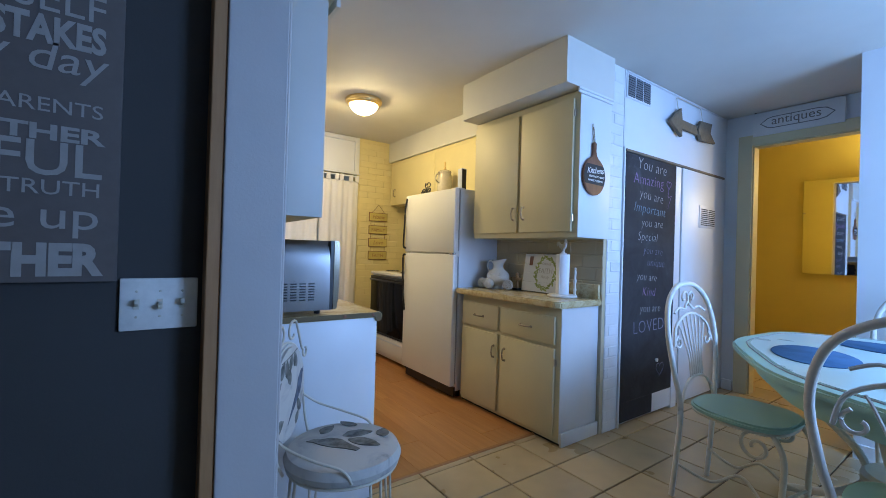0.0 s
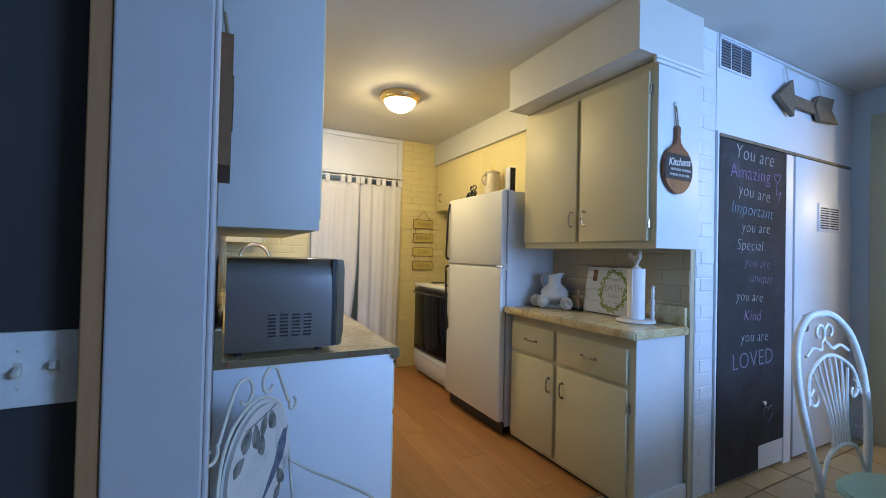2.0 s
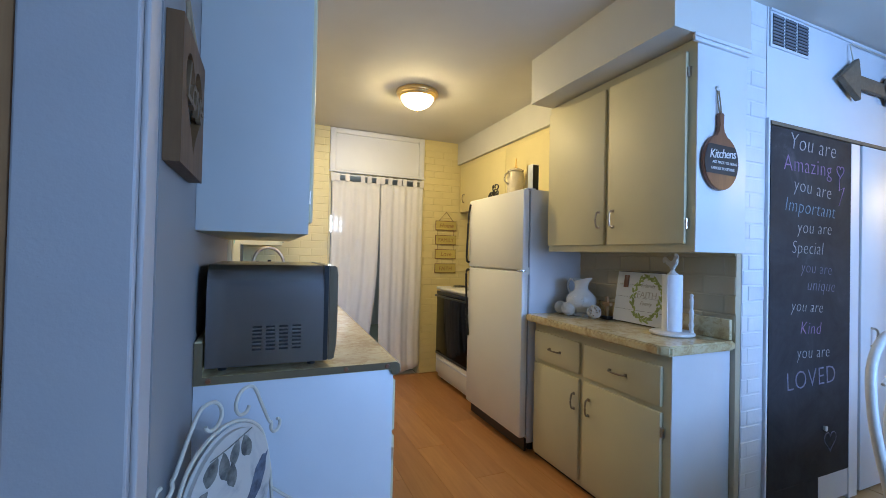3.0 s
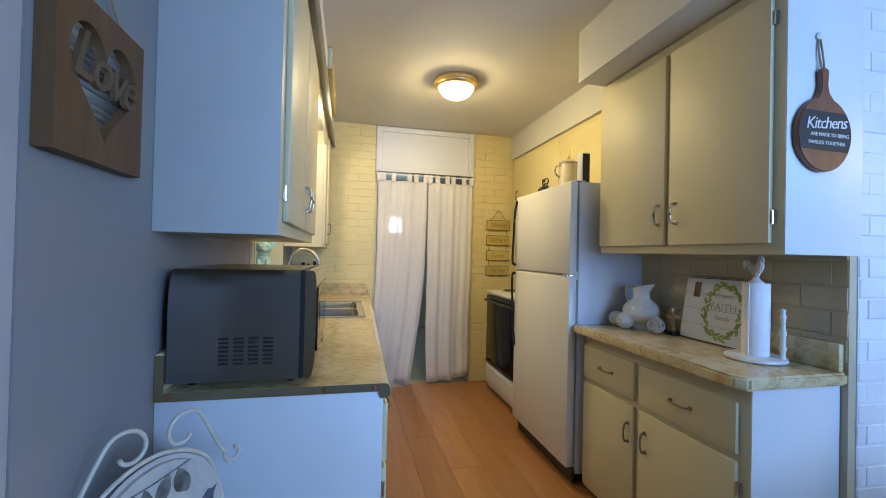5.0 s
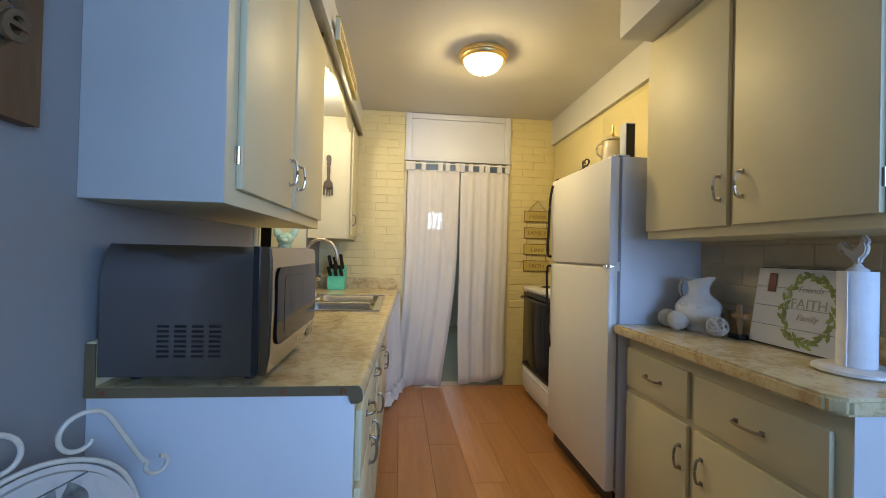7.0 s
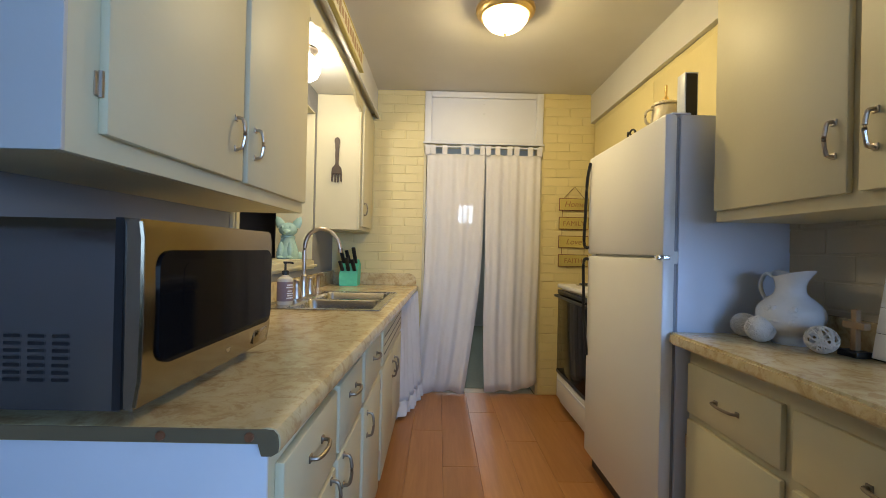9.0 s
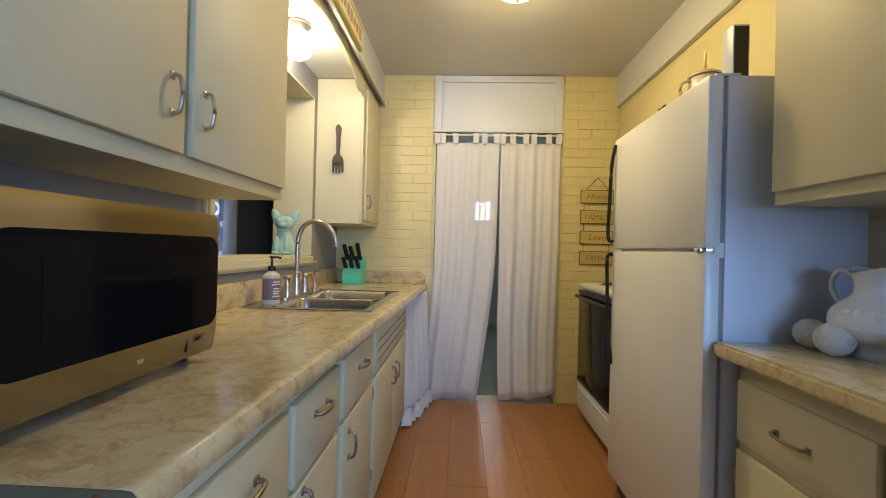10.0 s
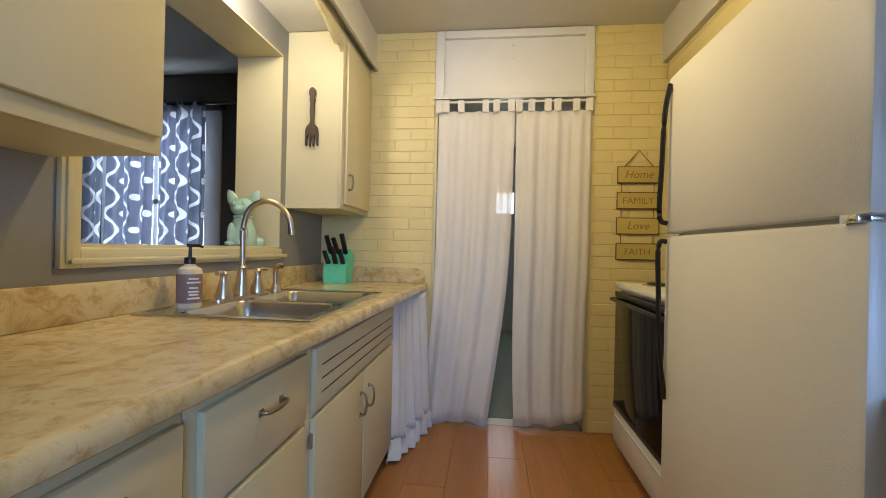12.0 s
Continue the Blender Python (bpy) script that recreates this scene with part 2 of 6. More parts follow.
M_love = wood("stained_sign_wood", (0.115, 0.052, 0.017), (0.20, 0.098, 0.034), (22, 22, 2.2), 0.6, 0.5, 0.1)
M_lovecut = wood("light_cut_wood", (0.34, 0.21, 0.10), (0.44, 0.29, 0.15), (30, 30, 6), 0.6, 0.3, 0.1)
M_trimw = wood("bare_door_trim", (0.34, 0.16, 0.06), (0.42, 0.21, 0.085), (40, 40, 3), 0.6, 0.4, 0.1)
M_board = wood("walnut_paddle", (0.16, 0.055, 0.022), (0.28, 0.11, 0.045), (30, 30, 4), 0.4, 0.4, 0.1)
M_tin = brushed("corrugated_tin", (0.52, 0.55, 0.56), 0.42)
M_slate = plain("black_board_paint", (0.015, 0.015, 0.017), 0.6)
M_chalkb = chalk("chalkboard_paint")
M_china = plain("white_glaze", (0.76, 0.75, 0.71), 0.15, 0, 0.03)
M_paper = plain("paper_towel", (0.80, 0.80, 0.81), 0.95, 0, 0.04)
M_rattan = plain("bleached_rattan", (0.70, 0.67, 0.60), 0.8)
M_leaf = plain("olive_leaf_print", (0.30, 0.36, 0.12), 0.8, 0, 0.3)
M_inksoft = plain("soft_grey_print", (0.42, 0.40, 0.37), 0.8)
M_ink = plain("grey_print", (0.20, 0.19, 0.18), 0.8)
M_inkw = plain("white_lettering", (0.74, 0.74, 0.73), 0.7)
M_signgrey = plain("taupe_canvas", (0.105, 0.082, 0.071), 0.85)
M_signtext = plain("silver_lettering", (0.30, 0.265, 0.24), 0.8)
M_curtain = cloth("white_curtain_cotton", (0.95, 0.92, 0.89), 0.25, 0.04)
M_skirt = cloth("white_skirt_cotton", (0.78, 0.77, 0.76))
M_ogee = ogee_cloth("ogee_print_drapery")
M_print = print_cloth("bird_print_cotton")
M_blue = cloth("blue_woven_mat", (0.09, 0.20, 0.36), 0, 0.35)
M_bulb = glow("lit_glass_bowl", (1.0, 0.80, 0.50), 9.0)
M_globe = glow("lit_glass_globe", (0.93, 0.96, 1.0), 14.0)
M_day = glow("daylit_pane", (0.62, 0.78, 1.0), 10.0)
M_mirror = plain("mirror_silver", (0.86, 0.87, 0.88), 0.02, 1.0, 0.0)
M_soapbody = plain("cream_soap_bottle", (0.62, 0.55, 0.42), 0.25)
M_soaplabel = plain("mauve_soap_label", (0.24, 0.16, 0.15), 0.6)
M_rope = plain("jute_rope", (0.30, 0.22, 0.13), 0.9)
M_utilfloor = plain("green_grey_vinyl", (0.26, 0.28, 0.20), 0.6)
M_signy = paint("distressed_yellow_plaque", (0.58, 0.47, 0.14), 0.6, 0.2, 50, 0.3)
CH = [plain("chalk_" + n, c, 0.95, 0, 0.25) for n, c in (("white", (0.36, 0.36, 0.36)), ("violet", (0.27, 0.17, 0.31)), ("blue", (0.19, 0.28, 0.35)), ("faint", (0.17, 0.165, 0.22)))]


# ---- mesh helpers ----
def world_of(o):
    m = Matrix.Identity(4)
    while o is not None:
        m = o.matrix_parent_inverse @ o.matrix_basis @ m if o.parent else o.matrix_basis @ m
        o = o.parent
    return m


def mesh_ob(name, bm, material, smooth=False):
    me = bpy.data.meshes.new(name)
    bm.normal_update()
    bm.to_mesh(me)
    bm.free()
    for m in material if isinstance(material, (list, tuple)) else [material]:
        me.materials.append(m)
    if smooth:
        me.shade_smooth()
        me.set_sharp_from_angle(angle=radians(38))
    return new(name, me)


def part(name, bm, material, parent, label="", smooth=True):
    o = mesh_ob(name, bm, material, smooth)
    o.parent = parent
    o.matrix_parent_inverse = world_of(parent).inverted()
    if label:
        o["label"] = label
    return o


def thing(name, at, label, category, group="", kind=""):
    e = new(name)
    e.empty_display_size = 0.1
    e.location = at
    return tagged(e, label, category, group, kind)


def solid(name, bm, material, label, category, group="", kind="", smooth=True):
    return tagged(mesh_ob(name, bm, material, smooth), label, category, group, kind)


def structure(name, bm, material, label="", smooth=False):
    return tagged(mesh_ob(name, bm, material, smooth), label, "", "", "structure")


def box(x0, x1, y0, y1, z0, z1, bevel=0.0, seg=2, bm=None):
    b = bmesh.new()
    bmesh.ops.create_cube(b, size=1)
    for v in b.verts:
        v.co = Vector((x0 + (v.co.x + 0.5) * (x1 - x0), y0 + (v.co.y + 0.5) * (y1 - y0), z0 + (v.co.z + 0.5) * (z1 - z0)))
    if bevel:
        bmesh.ops.bevel(b, geom=b.edges[:], offset=bevel, segments=seg, affect="EDGES", profile=0.5)
    return join(bm, b) if bm is not None else b


def join(bm, other):
    me = bpy.data.meshes.new("t")
    other.to_mesh(me)
    other.free()
    bm.from_mesh(me)
    bpy.data.meshes.remove(me)
    return bm


def boxes(*rows, bevel=0.0):
    bm = bmesh.new()
    for r in rows:
        box(*r, bevel=bevel, bm=bm)
    return bm


def turned(bm, m):
    bmesh.ops.transform(bm, matrix=m, verts=bm.verts[:])
    return bm


def lathe(profile, at=(0, 0, 0), n=28, bm=None):
    """Turns (radius, height) pairs round the upright axis at the given foot."""
    b = bm if bm is not None else bmesh.new()
    rings = []
    for r, h in profile:
        if r < 1e-5:
            rings.append([b.verts.new((at[0], at[1], at[2] + h))])
        else:
            rings.append([b.verts.new((at[0] + r * math.cos(2 * math.pi * i / n), at[1] + r * math.sin(2 * math.pi * i / n), at[2] + h)) for i in range(n)])
    for lo, hi in zip(rings, rings[1:]):
        for i in range(n):
            j = (i + 1) % n
            q = [lo[i % len(lo)], lo[j % len(lo)], hi[j % len(hi)], hi[i % len(hi)]]
            q = list(dict.fromkeys(q))
            if len(q) > 2:
                b.faces.new(q)
    return b


def smooth_path(pts, sub=6):
    """Catmull-Rom through the points."""
    p = [Vector(q) for q in pts]
    out = []
    for i in range(len(p) - 1):
        a, b, c, d = p[max(i - 1, 0)], p[i], p[i + 1], p[min(i + 2, len(p) - 1)]
        for s in range(sub):
            t = s / sub
            out.append(0.5 * (2 * b + (c - a) * t + (2 * a - 5 * b + 4 * c - d) * t * t + (3 * b - a - 3 * c + d) * t ** 3))
    return out + [p[-1]]


def tube(pts, r, n=8, bm=None, sub=6, taper=None):
    b = bm if bm is not None else bmesh.new()
    p = smooth_path(pts, sub) if sub > 1 else [Vector(q) for q in pts]
    up = Vector((0, 0, 1))
    rings = []
    for i, q in enumerate(p):
        d = (p[min(i + 1, len(p) - 1)] - p[max(i - 1, 0)]).normalized()
        side = d.cross(up)
        if side.length < 0.05:
            side = d.cross(Vector((0, 1, 0)))
        side.normalize()
        if rings and side.dot(last) < 0:
            side = -side
        last = side
        other = d.cross(side)
        rr = r if taper is None else r + (taper - r) * i / (len(p) - 1)
        rings.append([b.verts.new(q + rr * (math.cos(2 * math.pi * k / n) * side + math.sin(2 * math.pi * k / n) * other)) for k in range(n)])
    for lo, hi in zip(rings, rings[1:]):
        flip = sum((lo[k].co - hi[k].co).length for k in range(n)) > sum((lo[k].co - hi[(n - k) % n].co).length for k in range(n))
        h = [hi[(n - k) % n] for k in range(n)] if flip else hi
        for k in range(n):
            b.faces.new((lo[k], lo[(k + 1) % n], h[(k + 1) % n], h[k]))
    b.faces.new(rings[0])
    b.faces.new(rings[-1])
    bmesh.ops.recalc_face_normals(b, faces=b.faces[:])
    return b


def spiral(c, ax, ay, r0, r1, a0, a1, n=10):
    c, ax, ay = Vector(c), Vector(ax), Vector(ay)
    return [c + (r0 + (r1 - r0) * i / n) * (math.cos(radians(a0 + (a1 - a0) * i / n)) * ax + math.sin(radians(a0 + (a1 - a0) * i / n)) * ay) for i in range(n + 1)]


def slab(pts, lo, hi, axis="z", bevel=0.0, bm=None):
    """A flat outline given in two coordinates, made thick along the third axis."""
    b = bmesh.new()

    def at(p, h):
        return {"z": (p[0], p[1], h), "y": (p[0], h, p[1]), "x": (h, p[0], p[1])}[axis]

    bot, top = [b.verts.new(at(p, lo)) for p in pts], [b.verts.new(at(p, hi)) for p in pts]
    b.faces.new(bot), b.faces.new(top)
    for i in range(len(pts)):
        j = (i + 1) % len(pts)
        b.faces.new((bot[i], bot[j], top[j], top[i]))
    bmesh.ops.recalc_face_normals(b, faces=b.faces[:])
    if bevel:
        bmesh.ops.bevel(b, geom=[e for e in b.edges if e.calc_face_angle(0) > 0.6], offset=bevel, segments=2, affect="EDGES")
    return join(bm, b) if bm is not None else b


def disc_pts(cx, cy, rx, ry, n=32):
    return [(cx + rx * math.cos(2 * math.pi * i / n), cy + ry * math.sin(2 * math.pi * i / n)) for i in range(n)]


def letters(text, size, m, depth=0.0015, shear=0.0, spacing=1.0, align="CENTER", bold=0.0, wide=1.0):
    """Raised lettering as a mesh, in the plane of m (x along the line, y up)."""
    c = bpy.data.curves.new("lettering", "FONT")
    c.body, c.size, c.extrude, c.shear, c.space_character, c.align_x, c.offset = text, size, depth, shear, spacing, align, bold
    c.resolution_u = 3
    o = bpy.data.objects.new("lettering", c)
    me = bpy.data.meshes.new_from_object(o)
    bm = bmesh.new()
    bm.from_mesh(me)
    bpy.data.objects.remove(o)
    bpy.data.curves.remove(c)
    bpy.data.meshes.remove(me)
    turned(bm, Matrix.Diagonal((wide, 1, 1, 1)))
    return turned(bm, m)


FACE_S = Matrix.Rotation(radians(90), 4, "X")  # lettering that faces -y
FACE_E = Matrix.Rotation(radians(90), 4, "Z") @ FACE_S  # faces +x
FACE_W = Matrix.Rotation(radians(-90), 4, "Z") @ FACE_S  # faces -x


def at(x, y, z):
    return Matrix.Translation((x, y, z))


# ---- the large structure ----
CEIL, FAR, LEFT, RIGHT, DEEP, CLOSET = 2.475, 5.285, 1.0, 3.16, 3.42, 2.355
structure("floor", boxes((-3.4, 6.6, -2.7, 8.6, -0.12, -0.010)), M_grout, "brown grout bed under the floor tiles and planks")
structure("ceiling", boxes((-3.4, 6.6, -2.7, 8.6, CEIL, CEIL + 0.1)), M_ceiling, "off-white painted ceiling")
# wall between kitchen and living room, with the pass-through
WY0, WY1, WZ0, WZ1 = 3.660, 4.74, 1.080, 2.095
structure("wall_west", boxes((0.765, LEFT, 2.05, WY0, -0.01, CEIL), (0.765, LEFT, WY1, 5.8, -0.01, CEIL), (0.765, LEFT, WY0, WY1, -0.01, WZ0), (0.765, LEFT, WY0, WY1, WZ1, CEIL)), M_grey, "blue-grey painted wall with a pass-through opening")
structure("wall_west_living_side", boxes((0.755, 0.765, 2.05, WY0, -0.01, CEIL), (0.755, 0.765, WY1, 5.8, -0.01, CEIL), (0.755, 0.765, WY0, WY1, -0.01, WZ0), (0.755, 0.765, WY0, WY1, WZ1, CEIL)), M_dark, "charcoal painted wall facing the living room")
structure("wall_charcoal", boxes((-3.4, 0.84, 1.985, 2.05, -0.01, CEIL)), M_dark, "charcoal painted wall with a light switch")
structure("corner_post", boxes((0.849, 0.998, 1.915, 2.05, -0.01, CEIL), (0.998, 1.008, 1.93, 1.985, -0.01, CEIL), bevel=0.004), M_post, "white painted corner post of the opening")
structure("trim_post", boxes((0.816, 0.8485, 1.921, 1.985, -0.01, CEIL), bevel=0.003), M_trimw, "bare tan wooden trim beside the corner post")
# far wall with the curtained doorway and transom
DX0, DX1, DTOP = 1.735, 2.706, 2.05
structure("wall_north", boxes((LEFT, DX0, FAR + 0.0035, 5.48, -0.01, CEIL), (DX1, 6.6, FAR + 0.0035, 5.48, -0.01, CEIL), (DX0, DX1, FAR + 0.03, 5.48, DTOP, CEIL)), M_mortar, "cream painted brick wall with a doorway")
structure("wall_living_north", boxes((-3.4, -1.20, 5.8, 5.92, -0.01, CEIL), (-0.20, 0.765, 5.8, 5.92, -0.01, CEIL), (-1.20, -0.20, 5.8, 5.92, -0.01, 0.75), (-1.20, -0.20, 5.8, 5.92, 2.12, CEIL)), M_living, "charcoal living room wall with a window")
structure("wall_living_west", boxes((-3.4, -3.3, 2.05, 5.8, -0.01, CEIL)), M_dark, "charcoal living room wall")
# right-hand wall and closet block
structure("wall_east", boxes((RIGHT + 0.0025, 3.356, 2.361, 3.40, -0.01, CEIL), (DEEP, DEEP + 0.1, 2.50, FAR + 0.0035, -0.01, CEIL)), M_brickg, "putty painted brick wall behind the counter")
structure("wall_closet", boxes((3.358, 5.05, CLOSET, CLOSET + 0.1, 1.94, CEIL), (4.985, 5.05, CLOSET, CLOSET + 0.1, -0.01, 1.94), (DEEP, 5.05, 3.1, 3.2, -0.01, CEIL)), M_pale, "pale painted wall above the closet doors")
structure("wall_hall_door", boxes((5.05, 5.15, 2.145, 2.60, -0.01, CEIL), (5.05, 5.15, 1.33, 2.145, 2.19, CEIL), (5.05, 5.15, 1.20, 1.33, -0.01, CEIL)), M_pale, "pale painted wall with the doorway to the hall")
structure("wall_dining_east", boxes((4.24, 4.34, -2.7, 1.33, -0.01, CEIL), (4.34, 5.05, 1.23, 1.33, -0.01, CEIL)), M_pale, "pale painted dining wall")
structure("wall_hall", boxes((6.45, 6.55, -0.2, 5.2, -0.01, CEIL)), M_yellow, "mustard yellow hall wall")
structure("wall_hall_north", boxes((5.16, 6.45, 2.9, 3.0, -0.01, CEIL)), M_yellow, "mustard yellow hall wall")
structure("wall_hall_south", boxes((5.16, 6.45, -0.3, -0.2, -0.01, CEIL)), M_yellow, "mustard yellow hall wall")
structure("wall_hall_side", boxes((5.06, 5.16, -0.2, 1.20, -0.01, CEIL)), M_yellow, "mustard yellow hall wall")
structure("wall_hall_west", boxes((5.15, 5.16, 2.145, 2.90, -0.01, CEIL), (5.15, 5.16, 1.33, 2.145, 2.19, CEIL), (5.15, 5.16, 1.20, 1.33, -0.01, CEIL)), M_yellow, "mustard yellow hall side of the doorway wall")
structure("wall_end_face", boxes((RIGHT + 0.036, 3.356, 2.3575, 2.361, -0.01, CEIL)), M_brickw, "white painted mortar of the brick wall end")
structure("baseboard_hall", boxes((6.43, 6.45, -0.2, 2.9, -0.01, 0.10), bevel=0.004), M_white, "white baseboard in the hall")
structure("baseboard_dining", boxes((5.03, 5.05, 2.262, 2.345, -0.01, 0.09), (4.222, 4.24, -2.6, 1.33, -0.01, 0.09), bevel=0.004), M_white, "white baseboard")
structure("trim_hall_door", boxes((5.03, 5.05, 2.145, 2.252, -0.01, 2.285), (5.03, 5.05, 1.33, 2.145, 2.19, 2.285), (5.05, 5.16, 2.135, 2.145, -0.01, 2.19), (5.05, 5.16, 1.33, 2.135, 2.18, 2.19), bevel=0.002), M_cream, "cream painted door casing")
# plain walls that close the place behind the camera
structure("wall_south_front", boxes((-3.4, 1.60, -0.92, -0.80, -0.01, CEIL)), M_pale, "pale front room wall")
structure("wall_south", boxes((1.60, 2.75, -0.92, -0.80, -0.01, CEIL), (4.05, 4.24, -0.92, -0.80, -0.01, CEIL), (2.75, 4.05, -0.92, -0.80, -0.01, 1.05), (2.75, 4.05, -0.92, -0.80, 2.25, CEIL)), M_pale, "pale wall with a wide window")
structure("wall_west_front", boxes((-3.4, -3.3, -0.80, 1.985, -0.01, CEIL)), M_dark, "charcoal front room wall")
# utility room behind the curtain
structure("wall_utility", boxes((0.9, 1.0, 5.48, 8.5, -0.01, CEIL), (3.6, 3.7, 5.48, 8.5, -0.01, CEIL), (1.0, 2.15, 8.38, 8.5, -0.01, CEIL), (2.41, 3.6, 8.38, 8.5, -0.01, CEIL), (2.15, 2.41, 8.38, 8.5, -0.01, 1.60), (2.15, 2.41, 8.38, 8.5, 1.88, CEIL)), M_pale, "pale utility room walls")
structure("floor_utility", boxes((1.0, 3.6, 5.42, 8.38, -0.012, 0.002)), M_utilfloor, "green-grey vinyl floor behind the curtain")

# soffits
structure("soffit_west", boxes((LEFT, 1.345, 2.50, FAR, 2.275, CEIL)), M_soffit, "cream painted soffit above the cabinets")
structure("trim_soffit", slab([(1.345, 2.235), (1.362, 2.235), (1.362, 2.262), (1.352, 2.275), (1.345, 2.275)], 2.50, FAR, "y"), M_soffit, "moulding along the soffit")
structure("soffit_east", boxes((2.68, RIGHT + 0.006, 2.314, 3.30, 2.20, CEIL), (3.10, DEEP, 3.302, FAR, 2.24, CEIL)), M_soffit, "cream painted soffit above the cabinets")

# ---- window and door fittings ----
w = thing("window_1", (0.9, 4.2, WZ0), "pass-through opening with cream moulded casing", "window", kind="structure")
part("window_frame", boxes((0.752, 1.003, WY0, WY0 + 0.008, WZ0, WZ1), (0.752, 1.003, WY1 - 0.008, WY1, WZ0, WZ1), (0.752, 1.003, WY0, WY1, WZ1 - 0.008, WZ1), (0.752, 1.003, WY0, WY1, WZ0, WZ0 + 0.010)), M_cream, w)
for nm, rows in (("casing", [(1.0, 1.018, WY0 - 0.055, WY0, WZ0 - 0.055, WZ1 + 0.05), (1.0, 1.018, WY0, WY1, WZ0 - 0.055, WZ0)]),
                 ("moulding", [(1.018, 1.026, WY0 - 0.045, WY0 - 0.028, WZ0 - 0.045, WZ1 + 0.05), (1.018, 1.026, WY0 - 0.045, WY1 + 0.045, WZ0 - 0.045, WZ0 - 0.028)])):
    part(nm, boxes(*rows, bevel=0.004), M_cream, w)
w2 = thing("window_2", (-0.70, 5.86, 0.75), "daylit living room window behind drapery", "window", kind="structure")
part("pane", boxes((-1.20, -0.20, 5.90, 5.905, 0.75, 2.12)), M_day, w2, smooth=False)
part("window_frame", boxes((-1.20, -1.15, 5.86, 5.90, 0.75, 2.12), (-0.25, -0.20, 5.86, 5.90, 0.75, 2.12), (-0.72, -0.68, 5.86, 5.90, 0.75, 2.12), (-1.15, -0.25, 5.86, 5.90, 1.42, 1.46), (-0.20, -0.07, 5.78, 5.80, 0.70, 2.17), (-1.33, -1.20, 5.78, 5.80, 0.70, 2.17)), M_white, w2)
w3 = thing("window_3", (2.28, 8.44, 1.60), "small daylit utility room window", "window", kind="structure")
part("pane", boxes((2.15, 2.41, 8.46, 8.465, 1.60, 1.88)), M_day, w3, smooth=False)
part("window_frame", boxes((2.15, 2.165, 8.40, 8.46, 1.60, 1.88), (2.395, 2.41, 8.40, 8.46, 1.60, 1.88), (2.225, 2.24, 8.40, 8.46, 1.60, 1.88), (2.31, 2.325, 8.40, 8.46, 1.60, 1.88)), M_white, w3)
w4 = thing("window_4", (3.40, -0.86, 1.05), "wide window behind the dining room", "window", kind="structure")
part("window_frame", boxes((2.75, 2.80, -0.90, -0.84, 1.05, 2.25), (4.00, 4.05, -0.90, -0.84, 1.05, 2.25), (3.38, 3.42, -0.90, -0.84, 1.05, 2.25)), M_white, w4)
tr = thing("transom_panel", (2.235, FAR, 2.05), "white panelled transom above the curtained doorway", "transom", kind="structure")
part("frame", boxes((DX0, DX0 + 0.055, FAR - 0.018, FAR + 0.03, 2.05, 2.470), (DX1 - 0.055, DX1, FAR - 0.018, FAR + 0.03, 2.05, 2.470), (DX0 + 0.055, DX1 - 0.055, FAR - 0.018, FAR + 0.03, 2.422, 2.470), (DX0 + 0.055, DX1 - 0.055, FAR - 0.018, FAR + 0.03, 2.05, 2.075), bevel=0.004), M_white, tr)
part("panel", boxes((DX0 + 0.05, DX1 - 0.05, FAR + 0.008, FAR + 0.028, 2.07, 2.44)), M_white, tr)
part("lip", boxes((DX0 - 0.01, DX1 + 0.01, FAR - 0.028, FAR - 0.016, 2.038, 2.052), bevel=0.003), M_white, tr)
for z in (2.30, 2.38):
    part("knob", turned(lathe([(0, 0), (0.006, 0), (0.006, 0.006), (0, 0.01)], n=10), at(2.220, FAR + 0.008, z) @ Matrix.Rotation(radians(90), 4, "X")), M_white, tr)
structure("trim_doorway", boxes((DX0, DX0 + 0.02, FAR - 0.005, 5.47, 0, 2.05), (DX1 - 0.02, DX1, FAR - 0.005, 5.47, 0, 2.05), bevel=0.003), M_cream, "cream painted door lining")

# ---- kitchen: cabinets and counters ----
def pull(parent, p, along, out, length=0.085, material=None, label="pewter bow pull"):
    """A bow handle at p, along one way and standing out another."""
    a, o, p = Vector(along), Vector(out), Vector(p)
    h = length / 2
    pts = [p - a * h, p - a * h * 0.92 + o * 0.017, p - a * h * 0.5 + o * 0.023, p + o * 0.025, p + a * h * 0.5 + o * 0.023, p + a * h * 0.92 + o * 0.017, p + a * h]
    bm = tube(pts, 0.0048, 8, sub=3)
    for s in (-1, 1):
        c = p + a * h * s * 0.96
        b = box(-0.008, 0.008, -0.008, 0.008, -0.001, 0.004, 0.002)
        turned(b, Matrix.Translation(c) @ o.to_track_quat("Z", "Y").to_matrix().to_4x4())
        join(bm, b)
    return part("handle", bm, material or M_pewter, parent, label)


def hinge(parent, x, y, z, side):
    """A small exposed hinge on a door edge that faces along x."""
    bm = boxes((x, x + side * 0.004, y - 0.010, y + 0.010, z - 0.020, z + 0.020), bevel=0.0015)
    tube([(x + side * 0.006, y, z - 0.022), (x + side * 0.006, y, z + 0.022)], 0.005, 8, bm, 1)
    return part("hinge", bm, M_nickel, parent, "nickel hinge")


def front(parent, name, face, side, y0, y1, z0, z1, thick=0.018):
    """An overlay door or drawer front, lipped at its rim."""
    x1 = face + side * thick
    bm = boxes((min(face, x1), max(face, x1), y0, y1, z0, z1), bevel=0.005)
    return part(name, bm, M_cream, parent)


